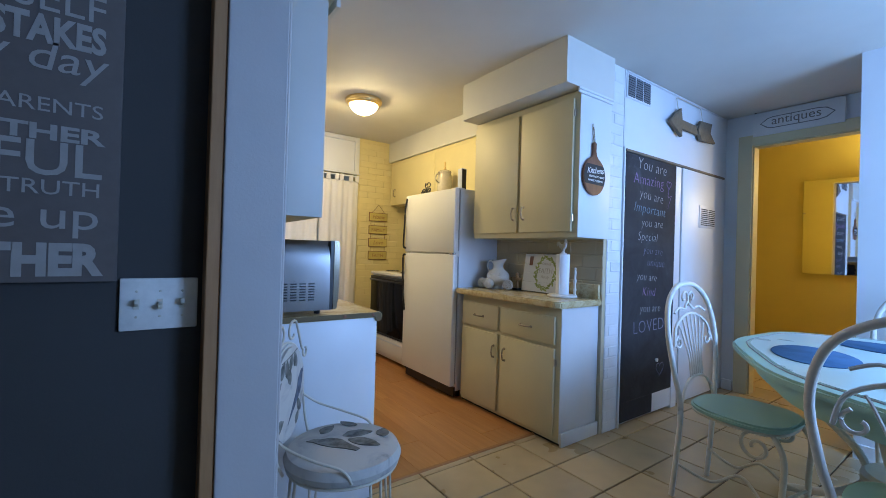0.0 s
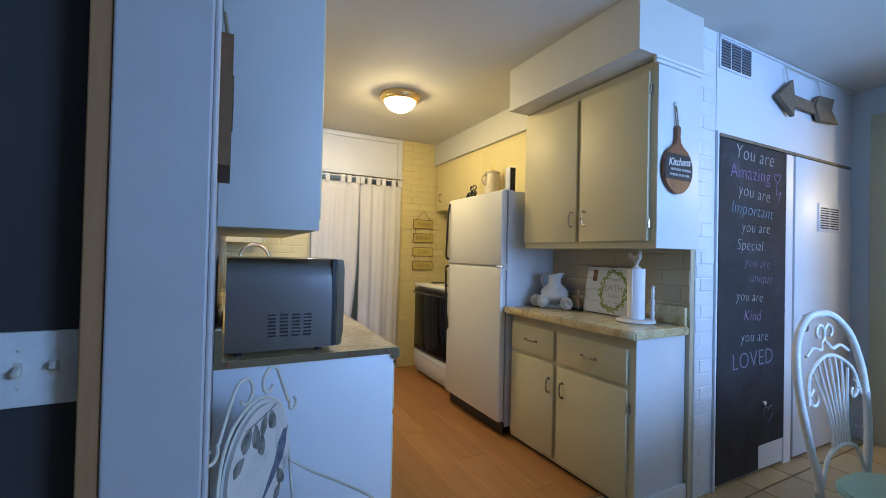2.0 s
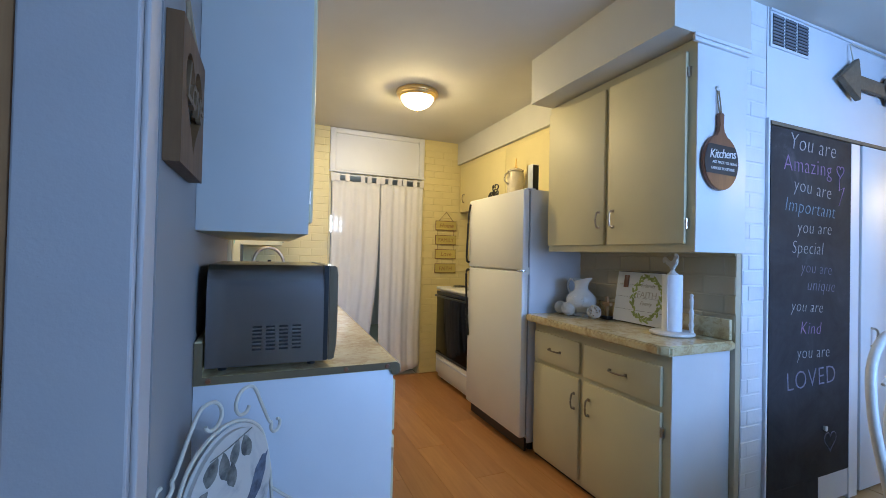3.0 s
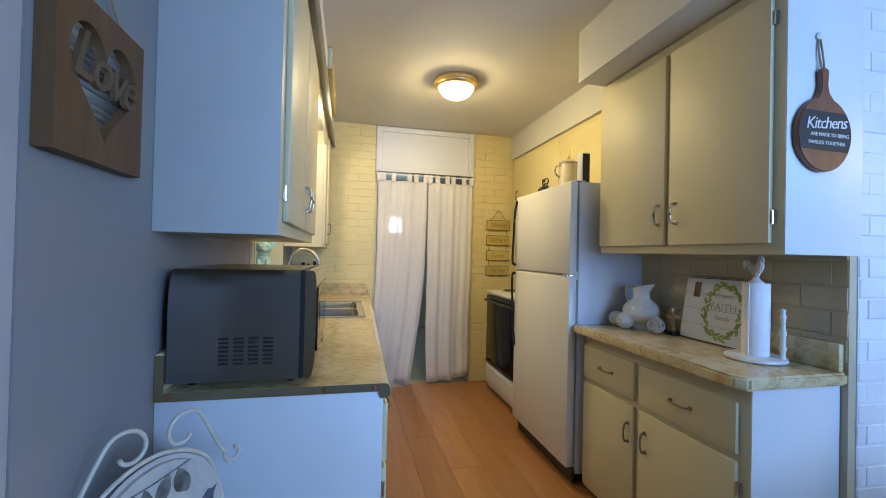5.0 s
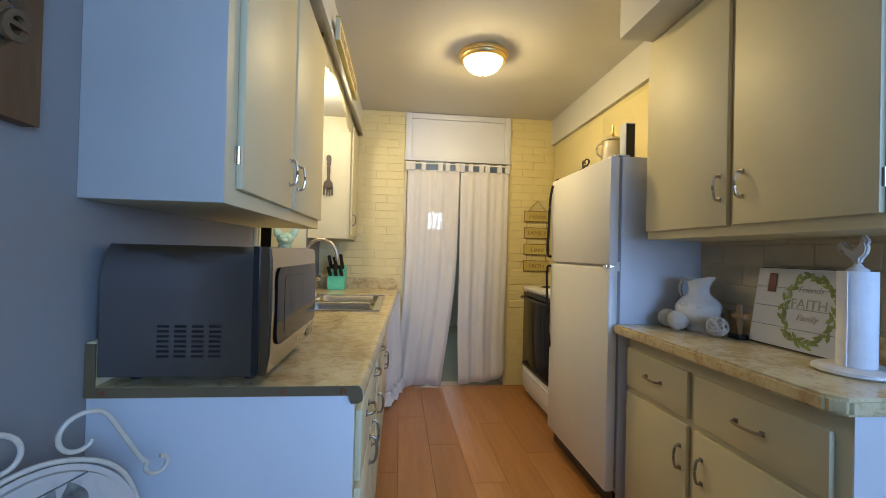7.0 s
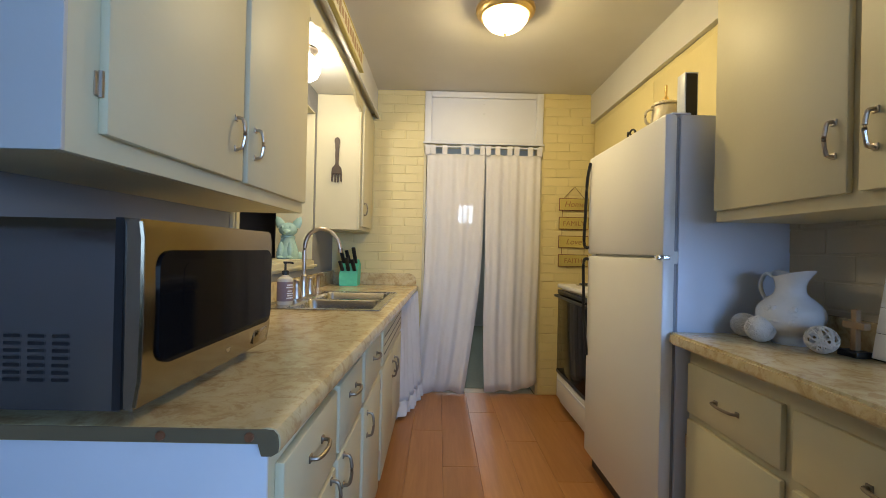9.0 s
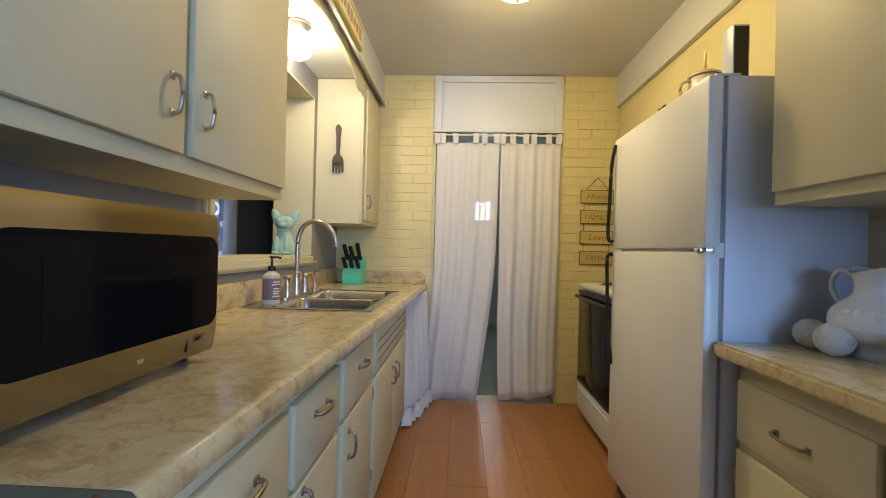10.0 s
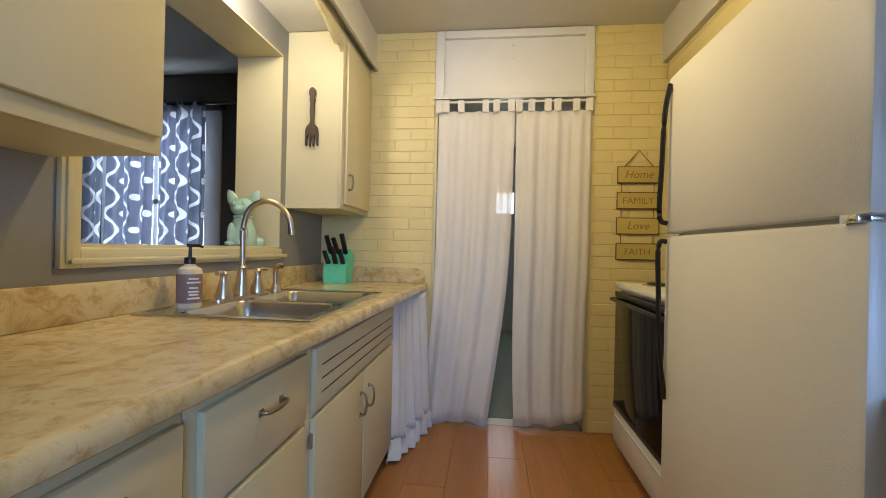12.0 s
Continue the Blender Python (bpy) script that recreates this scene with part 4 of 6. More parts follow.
fc = thing("faucet", (1.105, 4.25, 0.885), "brushed nickel gooseneck faucet with two levers", "faucet")
part("deck_plate", slab([(b_, a_) for a_, b_ in rounded(4.08, 4.42, 1.08, 1.134, 0.026)], 0.885, 0.893, "z", 0.002), M_nickel, fc)
part("spout_base", lathe([(0, 0), (0.032, 0), (0.030, 0.022), (0.022, 0.065), (0.017, 0.105), (0.019, 0.112), (0.014, 0.120), (0, 0.120)], (1.107, 4.25, 0.893), 20), M_nickel, fc)
part("spout", tube([(1.107, 4.25, 0.97), (1.107, 4.25, 1.09), (1.11, 4.25, 1.18), (1.135, 4.252, 1.245), (1.19, 4.256, 1.275), (1.25, 4.260, 1.262), (1.292, 4.263, 1.215), (1.305, 4.264, 1.165)], 0.0115, 12), M_nickel, fc)
part("aerator", lathe([(0, -0.018), (0.013, -0.018), (0.014, 0.004), (0, 0.006)], (1.306, 4.264, 1.160), 14), M_nickel, fc)
for y, s in ((4.135, -1), (4.365, 1)):
    k = part("valve", lathe([(0, 0), (0.031, 0), (0.029, 0.020), (0.019, 0.055), (0.014, 0.080), (0.017, 0.092), (0.012, 0.102), (0, 0.104)], (1.107, y, 0.893), 18), M_nickel, fc)
    part("lever", tube([(1.107, y, 0.985), (1.11, y + s * 0.020, 0.992), (1.115, y + s * 0.055, 0.990)], 0.006, 8, taper=0.008), M_nickel, k)
sp = thing("side_sprayer", (1.115, 4.50, 0.885), "brushed nickel side sprayer beside the faucet", "sprayer")
part("base", lathe([(0, 0), (0.024, 0), (0.022, 0.015), (0.014, 0.03), (0, 0.03)], (1.115, 4.50, 0.885), 18), M_nickel, sp)
part("head", tube([(1.115, 4.50, 0.91), (1.115, 4.50, 0.955), (1.118, 4.495, 0.99), (1.14, 4.485, 1.005), (1.16, 4.475, 1.0)], 0.013, 10, taper=0.010), M_nickel, sp)
so = thing("soap_bottle", (1.113, 3.945, 0.884), "cream soap bottle with a black pump", "bottle")
part("bottle", lathe([(0, 0), (0.035, 0), (0.038, 0.006), (0.038, 0.118), (0.034, 0.130), (0.018, 0.140), (0.016, 0.148), (0, 0.148)], (1.113, 3.945, 0.884), 26), M_soapbody, so)
lb = part("label", lathe([(0.0384, 0.018), (0.0386, 0.019), (0.0386, 0.112), (0.0384, 0.113)], (1.113, 3.945, 0.884), 26), M_soaplabel, so, "mauve printed label")
for i, (z, wd) in enumerate(((0.098, 0.030), (0.086, 0.040), (0.068, 0.026), (0.056, 0.032), (0.046, 0.028), (0.034, 0.036))):
    part("print_bar", turned(boxes((-wd / 2, wd / 2, -0.0405, -0.0385, -0.0028, 0.0028)), at(1.113, 3.945, 0.884 + z) @ Matrix.Rotation(radians(55), 4, "Z")), M_inkw, lb)
pu = part("pump", lathe([(0, 0.146), (0.017, 0.146), (0.017, 0.166), (0.006, 0.170), (0.005, 0.200), (0.011, 0.204), (0.011, 0.212), (0, 0.213)], (1.113, 3.945, 0.884), 18), M_black, so, "black pump head")
part("nozzle", tube([(1.113, 3.945, 1.090), (1.135, 3.955, 1.091), (1.148, 3.961, 1.086)], 0.005, 8), M_black, pu)

kb = thing("knife_block", (1.16, 5.11, 0.88), "mint green knife block with black-handled knives", "knife block")
part("block", slab([(5.055, 0.880), (5.175, 0.880), (5.205, 1.045), (5.130, 1.085), (5.055, 0.960)], 1.115, 1.255, "x", 0.004), M_mintpl, kb)
k = 0
for x in (1.138, 1.183, 1.230):
    for s, ln in ((0.25, 0.085), (0.75, 0.11)):
        y, z = 5.055 + 0.085 * s, 0.965 + 0.115 * s
        ln2 = ln + 0.012 * ((k * 7) % 3)
        d_ = Vector((-0.20 + 0.05 * (k % 3), -0.34, 0.90)).normalized()
        p0 = Vector((x, y, z))
        b = box(-0.009, 0.009, -0.014, 0.014, 0.0, ln2, 0.005)
        turned(b, Matrix.Translation(p0) @ d_.to_track_quat("Z", "X").to_matrix().to_4x4())
        part("knife", b, M_black, kb, "black knife handle")
        k += 1

# aqua dog figurine on the pass-through sill
bm = lathe([(0, 0), (0.062, 0), (0.070, 0.012), (0.070, 0.04), (0.060, 0.08), (0.048, 0.115), (0.042, 0.135), (0.046, 0.140), (0.046, 0.150), (0.040, 0.154), (0, 0.160)], (0.885, 4.60, WZ0 + 0.010), 22)
for dx, dy, dz, rx, ry, rz in ((0.006, -0.016, 0.192, 0.060, 0.050, 0.046), (0.016, -0.066, 0.178, 0.024, 0.028, 0.018), (-0.022, -0.060, 0.055, 0.019, 0.020, 0.058), (0.036, -0.052, 0.055, 0.019, 0.020, 0.058), (-0.022, -0.072, 0.012, 0.022, 0.026, 0.012), (0.038, -0.064, 0.012, 0.022, 0.026, 0.012), (0.055, 0.035, 0.020, 0.040, 0.030, 0.030), (-0.016, -0.056, 0.206, 0.010, 0.008, 0.011), (0.034, -0.054, 0.206, 0.010, 0.008, 0.011)):
    b = bmesh.new()
    bmesh.ops.create_uvsphere(b, u_segments=16, v_segments=10, radius=1)
    turned(b, at(0.885 + dx, 4.60 + dy, WZ0 + 0.010 + dz) @ Matrix.Diagonal((rx, ry, rz, 1)))
    join(bm, b)
for s in (-1, 1):
    b = lathe([(0.026, 0), (0.028, 0.022), (0.018, 0.055), (0.0, 0.078)], n=12)
    turned(b, at(0.893 + s * 0.044, 4.586 + s * 0.006, WZ0 + 0.222) @ Matrix.Rotation(radians(27 * s), 4, "Y") @ Matrix.Diagonal((1.05, 0.5, 0.95, 1)))
    join(bm, b)
solid("dog_figurine", bm, M_aqua, "glossy aqua ceramic dog figurine on the sill", "figurine")

# carved wooden fork
M_forkwood = wood("dark_carved_wood", (0.055, 0.032, 0.018), (0.11, 0.065, 0.035), (30, 30, 8), 0.5, 0.5, 0.1)
prof = [(-0.010, 0.0), (-0.012, -0.05), (-0.009, -0.10), (-0.011, -0.125), (-0.030, -0.150), (-0.034, -0.185), (-0.034, -0.262), (-0.026, -0.262), (-0.024, -0.200), (-0.014, -0.200), (-0.013, -0.268), (-0.005, -0.268), (-0.004, -0.200)]
prof = [(-0.006, 0.095), (-0.016, 0.080), (-0.018, 0.055), (-0.012, 0.035), (-0.015, 0.015)] + prof
pts = prof + [(-a, b) for a, b in reversed(prof)]
solid("wooden_fork", slab([(1.148 + a * 1.05, 1.858 + b * 0.87) for a, b in pts], 4.772, 4.789, "y", 0.003), M_forkwood, "dark carved wooden fork hung on the cabinet", "wall decor")

# ---- kitchen: cloth ----
def drape(x0, x1, z0, z1, folds, amp, seed, flare=0.0, lean=0.0, nx=90, nz=26, hem=0.012, tilt=0.0):
    """A hanging cloth in the x-z plane: folds that deepen towards the hem."""
    r = random.Random(seed)
    ph = [r.uniform(0, 6.28) for _ in range(4)]
    b = bmesh.new()
    uv = b.loops.layers.uv.new("UVMap")
    grid = []
    for j in range(nz + 1):
        v = j / nz
        row = []
        for i in range(nx + 1):
            u = i / nx
            down = 1 - v
            off = math.sin(u * folds * 2 * math.pi + ph[0] + 0.5 * math.sin(3 * u + ph[1])) * amp * (0.55 + 0.75 * down)
            off += 0.35 * amp * math.sin(u * folds * 4.7 * math.pi + ph[2] + 2.2 * down)
            x = x0 + (x1 - x0) * u + flare * (u - 0.5) * down ** 2 + lean * down ** 2.8 + 0.006 * math.sin(9 * down + ph[3]) * down
            z = z0 + (z1 - z0) * v + (hem * math.sin(u * 7 + ph[1]) + tilt * u * u) * (down ** 6)
            row.append((b.verts.new((x, off, z)), (u * (x1 - x0) * 1.25, z)))
        grid.append(row)
    for j in range(nz):
        for i in range(nx):
            q = (grid[j][i], grid[j][i + 1], grid[j + 1][i + 1], grid[j + 1][i])
            f = b.faces.new([w_[0] for w_ in q])
            f.smooth = True
            for lp, w_ in zip(f.loops, q):
                lp[uv].uv = w_[1]
    return b


def thicken(o, t=0.0015):
    m = o.modifiers.new("cloth", "SOLIDIFY")
    m.thickness = t
    return o


for x0, x1, seed, lean, flare, z0, tilt, cuts in ((1.762, 2.236, 3, -0.105, -0.06, 0.014, 0.0, (0.01, 0.10, 0.30, 0.62, 0.76, 0.95)), (2.246, 2.690, 8, 0.008, -0.02, 0.016, 0.085, (0.03, 0.20, 0.42, 0.55, 0.80, 0.97))):
    cu = thing("door_curtain", ((x0 + x1) / 2, 5.25, 0.0), "white cotton tab-top curtain hanging in the doorway", "curtain", "doorway curtains")
    thicken(part("panel", turned(drape(x0, x1, z0, 1.955, 2.8, 0.013, seed, flare, lean, tilt=tilt), at(0, 5.258, 0)), M_curtain, cu))
    for c in cuts:
        xx = x0 + (x1 - x0) * c
        part("tab", boxes((xx - 0.020, xx + 0.020, 5.241, 5.2435, 1.950, 2.0215), (xx - 0.020, xx + 0.020, 5.2615, 5.264, 1.945, 2.0215), (xx - 0.020, xx + 0.020, 5.241, 5.264, 2.0215, 2.0245)), M_curtain, cu)
rod = thing("curtain_rod", (2.235, 5.252, 2.012), "thin white curtain rod across the doorway", "curtain rod")
part("pole", tube([(1.745, 5.252, 2.012), (2.698, 5.252, 2.012)], 0.008, 10, sub=1), M_white, rod)
sm = at(1.602, 4.765, 0.835) @ Matrix.Rotation(radians(77), 4, "Z") @ Matrix.Rotation(radians(-3), 4, "X") @ at(0, 0, -0.835)
sk2 = thing("counter_skirt", (1.66, 5.0, 0.0), "white gathered cotton skirt hanging under the countertop", "curtain")
thicken(part("panel", turned(drape(0, 0.50, 0.10, 0.835, 4, 0.020, 21, 0.03, 0.0, 60, 18, 0.004), sm), M_skirt, sk2))
thicken(part("ruffle", turned(drape(-0.03, 0.53, 0.012, 0.115, 7, 0.026, 22, 0.05, -0.02, 84, 6, 0.010), sm), M_skirt, sk2, "gathered ruffle along the hem"))
tie = thing("skirt_rod", (1.61, 5.0, 0.83), "thin metal rod carrying the counter skirt", "curtain rod")
part("pole", tube([(1.605, 4.755, 0.830), (1.70, 5.27, 0.830)], 0.004, 8, sub=1), M_nickel, tie)

# drapery in the living room
for x0, x1, seed, fo in ((-1.47, -1.03, 5, 3.2), (-1.00, -0.59, 9, 2.6), (-0.55, -0.15, 13, 3.2)):
    cu = thing("window_curtain", ((x0 + x1) / 2, 5.70, 0.0), "grey window curtain with white ogee print", "curtain", "living room curtains")
    thicken(part("panel", turned(drape(x0, x1, 0.05, 2.22, fo, 0.035, seed, 0, 0, 70, 16), at(0, 5.70, 0)), M_ogee, cu))
rod = thing("drapery_rod", (-0.8, 5.70, 2.20), "dark metal drapery rod in the living room", "curtain rod")
part("pole", tube([(-1.75, 5.70, 2.20), (0.30, 5.70, 2.20)], 0.012, 10, sub=1), M_black, rod)
part("bracket", boxes((-0.06, -0.04, 5.70, 5.80, 2.185, 2.20)), M_black, rod)

# ---- kitchen: on the east counter ----
CZ = 0.893
pt = thing("pitcher", (3.02, 3.21, CZ), "white glazed pitcher with embossed flowers", "pitcher")
prof = [(0.046, 0), (0.047, 0.010), (0.043, 0.022), (0.050, 0.034), (0.078, 0.056), (0.091, 0.086), (0.086, 0.118), (0.064, 0.143), (0.045, 0.160), (0.040, 0.178), (0.041, 0.196), (0.046, 0.216), (0.053, 0.232)]
prof = [(v.x, v.z) for v in smooth_path([(a, 0, z) for a, z in prof], 4)]
prof = [(0, 0.004)] + prof + [(0.049, 0.233), (0.037, 0.195), (0.035, 0.175), (0, 0.120)]
bm = lathe(prof, (0, 0, 0), 40)
for v in bm.verts:
    if v.co.z > 0.17:
        k_ = (v.co.z - 0.17) / 0.068
        if v.co.y < 0:
            v.co.y -= 0.036 * k_ ** 1.8 * (abs(v.co.y) / 0.056) ** 2
            v.co.z += 0.030 * k_ ** 2 * (abs(v.co.y) / 0.085) - 0.018 * k_ ** 2
        else:
            v.co.z += 0.026 * k_ ** 2 * (v.co.y / 0.056) ** 2 - 0.018 * k_ ** 2
part("jug", turned(bm, at(3.02, 3.21, CZ)), M_china, pt)
part("handle", turned(tube([(0, 0.042, 0.205), (0, 0.070, 0.214), (0, 0.100, 0.222), (0, 0.122, 0.198), (0, 0.125, 0.170), (0, 0.108, 0.140), (0, 0.080, 0.120)], 0.0065, 10), at(3.02, 3.21, CZ)), M_china, pt)
rr = random.Random(2)
b = bmesh.new()
for i in range(30):
    a, h = math.radians(200 + rr.uniform(-38, 38)), 0.092 + rr.uniform(-0.026, 0.026)
    s = bmesh.new()
    bmesh.ops.create_icosphere(s, subdivisions=2, radius=0.015)
    turned(s, at(3.02 + 0.082 * math.cos(a), 3.21 + 0.082 * math.sin(a), CZ + h) @ Matrix.Rotation(rr.uniform(0, 3), 4, "X") @ Matrix.Diagonal((0.62, 0.9, 0.5, 1)))
    join(b, s)
part("embossing", b, M_china, pt)


def cord_ball(x, y, r, turns, material, label, cord=0.003):
    b = bmesh.new()
    q = random.Random(int(x * 1000 + y * 77))
    for _ in range(turns):
        n_ = Vector((q.gauss(0, 1), q.gauss(0, 1), q.gauss(0, 1))).normalized()
        a = n_.orthogonal().normalized()
        c = n_.cross(a)
        tube([Vector((x, y, CZ + r)) + (r - 0.003) * (math.cos(t_) * a + math.sin(t_) * c) for t_ in [i * math.pi / 6 for i in range(13)]], cord, 5, b, 2)
    o_ = thing("decor_ball", (x, y, CZ), label, "ball", "balls by the pitcher")
    tagged(part("winding", b, material, o_), kind="stuff")
    return o_


for x, y, r in ((2.945, 3.310, 0.042), (2.932, 3.222, 0.044)):
    o = cord_ball(x, y, r, 48, M_rattan, "cream cord-wound ball on the counter", 0.0022)
    s = bmesh.new()
    bmesh.ops.create_icosphere(s, subdivisions=3, radius=r - 0.004)
    part("core", turned(s, at(x, y, CZ + r)), M_rattan, o)
cord_ball(2.995, 3.070, 0.042, 26, M_rattan, "open woven white rattan ball on the counter", 0.0018)
cr = thing("cross_figurine", (3.07, 3.045, CZ), "small distressed wooden cross on a dark foot", "cross")
part("foot", boxes((3.045, 3.095, 3.015, 3.075, CZ, CZ + 0.018), bevel=0.003), M_black, cr)
part("post", boxes((3.062, 3.078, 3.036, 3.054, CZ + 0.018, CZ + 0.135), bevel=0.003), M_lovecut, cr)
part("crossbar", boxes((3.060, 3.080, 3.012, 3.078, CZ + 0.080, CZ + 0.100), bevel=0.003), M_lovecut, cr)

# leaning plank sign with a wreath
sg = thing("wreath_sign", (3.07, 2.88, CZ), "white plank sign with an olive wreath, leaning on the brick", "sign")
SM = at(3.075, 2.835, CZ + 0.006) @ Matrix.Rotation(radians(-90), 4, "Z") @ Matrix.Rotation(radians(90 - 9), 4, "X")
SW, SH = 0.342, 0.285
for i in range(4):
    part("board", turned(box(-SW / 2, SW / 2, SH * i / 4 + 0.0006, SH * (i + 1) / 4 - 0.0006, -0.008, 0.0, 0.001, 1), SM), M_white, sg)
part("backing", turned(box(-SW / 2 - 0.003, SW / 2 + 0.003, -0.003, SH + 0.003, -0.018, -0.0085), SM), M_black, sg)
part("clip", turned(box(-SW / 2 + 0.055, -SW / 2 + 0.085, SH - 0.090, SH - 0.020, 0.0, 0.007, 0.002), SM), M_board, sg, "wooden clothes-peg clip")
b = bmesh.new()
q = random.Random(6)
for i in range(64):
    a = 2 * math.pi * i / 64 + q.uniform(-0.05, 0.05)
    rad = 0.102 + q.uniform(-0.012, 0.014)
    leaf = slab([(-0.017, 0), (-0.006, 0.0065), (0.008, 0.005), (0.018, 0), (0.008, -0.005), (-0.006, -0.0065)], 0.0, 0.0008)
    turned(leaf, SM @ at(0.045 + rad * 0.88 * math.cos(a), SH / 2 + rad * 1.12 * math.sin(a), 0.0004 + 0.0006 * (i % 3)) @ Matrix.Rotation(a + math.pi / 2 + (0.55 if i % 2 else -0.55), 4, "Z"))
    join(b, leaf)
tagged(part("wreath", b, M_leaf, sg, "painted olive leaf wreath", False), kind="stuff")
for txt, h, sz, sh_ in (("Friends", 0.203, 0.030, 0.3), ("FAITH", 0.146, 0.048, 0.0), ("Family", 0.105, 0.030, 0.3)):
    part("lettering", letters(txt, sz, SM @ at(0.045, h, 0.0012), 0.0005, sh_), M_inksoft, sg, smooth=False)

# paper towel holder
th = thing("paper_towel_holder", (3.01, 2.565, CZ), "white towel holder with a rooster finial and paper roll", "holder")
HX, HY = 3.010, 2.565
part("base", lathe([(0, 0), (0.092, 0), (0.100, 0.006), (0.098, 0.014), (0.088, 0.019), (0, 0.019)], (HX, HY, CZ), 36), M_iron, th)
part("roll", lathe([(0.020, 0.0195), (0.043, 0.0195), (0.0445, 0.022), (0.0445, 0.288), (0.043, 0.290), (0.020, 0.290), (0.020, 0.27)], (HX, HY, CZ), 36), M_paper, th, "white paper towel roll")
part("towel_edge", boxes((HX - 0.0475, HX - 0.0445, HY - 0.012, HY - 0.009, CZ + 0.022, CZ + 0.288)), M_paper, th)
part("side_post", lathe([(0, 0), (0.011, 0), (0.008, 0.02), (0.012, 0.035), (0.008, 0.05), (0.009, 0.08), (0.012, 0.095), (0.007, 0.11), (0.008, 0.14), (0.010, 0.155), (0.006, 0.165), (0.009, 0.178), (0, 0.186)], (HX + 0.035, HY - 0.075, CZ + 0.019), 14), M_iron, th)
part("cap", lathe([(0, 0.288), (0.024, 0.288), (0.026, 0.294), (0.014, 0.302), (0.008, 0.312), (0, 0.312)], (HX, HY, CZ), 18), M_iron, th)
roost = [(-0.010, 0.0), (0.012, 0.0), (0.016, 0.018), (0.030, 0.022), (0.040, 0.040), (0.048, 0.046), (0.050, 0.030), (0.058, 0.044), (0.054, 0.062), (0.044, 0.068), (0.028, 0.052), (0.010, 0.042), (-0.004, 0.050), (-0.010, 0.070), (-0.006, 0.082), (-0.014, 0.078), (-0.020, 0.086), (-0.024, 0.074), (-0.036, 0.066), (-0.026, 0.060), (-0.030, 0.046), (-0.024, 0.024), (-0.012, 0.016)]
part("rooster", slab([(HY + a * 0.95, CZ + 0.311 + b_) for a, b_ in roost], HX - 0.008, HX + 0.008, "x", 0.004), M_iron, th, "white rooster finial")

# ---- kitchen: on the fridge ----
tb = thing("shadow_box", (2.815, 3.455, 1.688), "upright blue-grey box with a black inside on the fridge", "box")
part("case", boxes((2.790, 2.840, 3.430, 3.482, 1.689, 1.866), bevel=0.001), M_cooltint, tb)
part("inside", boxes((2.794, 2.836, 3.4285, 3.4305, 1.693, 1.860)), M_black, tb, "black face")
JX, JY = 3.02, 3.99
jr = thing("lidded_jar", (JX, JY, 1.688), "tall cream ceramic jar with a metal lid handle", "jar")
part("jar", lathe([(0, 0), (0.060, 0), (0.066, 0.02), (0.070, 0.18), (0.062, 0.235), (0.056, 0.245), (0, 0.245)], (JX, JY, 1.689), 24), M_soapbody, jr)
part("lid", lathe([(0.066, 0.244), (0.067, 0.252), (0.046, 0.264), (0.022, 0.270), (0.010, 0.272), (0, 0.273)], (JX, JY, 1.689), 24), M_soapbody, jr)
part("lid_knob", lathe([(0, 0.270), (0.012, 0.272), (0.014, 0.285), (0.006, 0.298), (0.007, 0.350), (0, 0.355)], (JX, JY, 1.689), 16), M_brass, jr, "aged brass knob")
part("handle", tube([(JX - 0.068, JY, 1.83), (JX - 0.100, JY, 1.85), (JX - 0.100, JY, 1.90), (JX - 0.062, JY, 1.92)], 0.007, 8), M_soapbody, jr)
cd = thing("iron_ornament", (2.87, 4.08, 1.688), "dark scrolled iron ornament on the fridge", "ornament")
b = bmesh.new()
for s in (-1, 1):
    tube([Vector((2.87, 4.08 + s * 0.012, 1.700))] + spiral((2.87, 4.08 + s * 0.044, 1.750), (0, s, 0), (0.3, 0, 1), 0.034, 0.008, -110, 420, 16), 0.006, 6, b, 2)
    tube([Vector((2.87, 4.08 + s * 0.006, 1.715))] + spiral((2.88, 4.08 + s * 0.024, 1.812), (0.4, s, 0), (0, 0, 1), 0.026, 0.010, -120, 230, 12), 0.005, 6, b, 2)
part("scrollwork", b, M_black, cd)
part("foot", boxes((2.845, 2.895, 4.02, 4.14, 1.689, 1.704), bevel=0.003), M_black, cd)

# ---- kitchen: signs ----
hs = thing("hanging_plaques", (2.985, FAR, 1.30), "four distressed yellow plaques chained on the brick wall", "sign")
for i, (z, txt, sh_) in enumerate(((1.568, "Home", 0.3), (1.414, "FAMILY", 0), (1.261, "Love", 0.3), (1.108, "FAITH", 0))):
    pl = part("plaque", boxes((2.853, 3.096, FAR - 0.014, FAR - 0.003, z - 0.051, z + 0.051), bevel=0.002), M_board, hs, "plaque with dark rim")
    part("face", boxes((2.857, 3.092, FAR - 0.0165, FAR - 0.0135, z - 0.045, z + 0.045)), M_signy, pl)
    part("lettering", letters(txt, 0.066 if sh_ else 0.056, at(2.975, FAR - 0.0172, z - 0.020) @ FACE_S, 0.0006, sh_), M_trimw, pl, smooth=False)
for z0, z1 in ((1.465, 1.517), (1.312, 1.363), (1.159, 1.210)):
    for x in (2.880, 3.066):
        part("chain", tube([(x, FAR - 0.008, z0), (x, FAR - 0.008, z1)], 0.0022, 6, sub=1), M_board, hs)
part("hanger", tube([(2.893, FAR - 0.008, 1.618), (2.978, FAR - 0.008, 1.715), (3.060, FAR - 0.008, 1.618)], 0.003, 6, sub=1), M_rope, hs, "twine hanger")
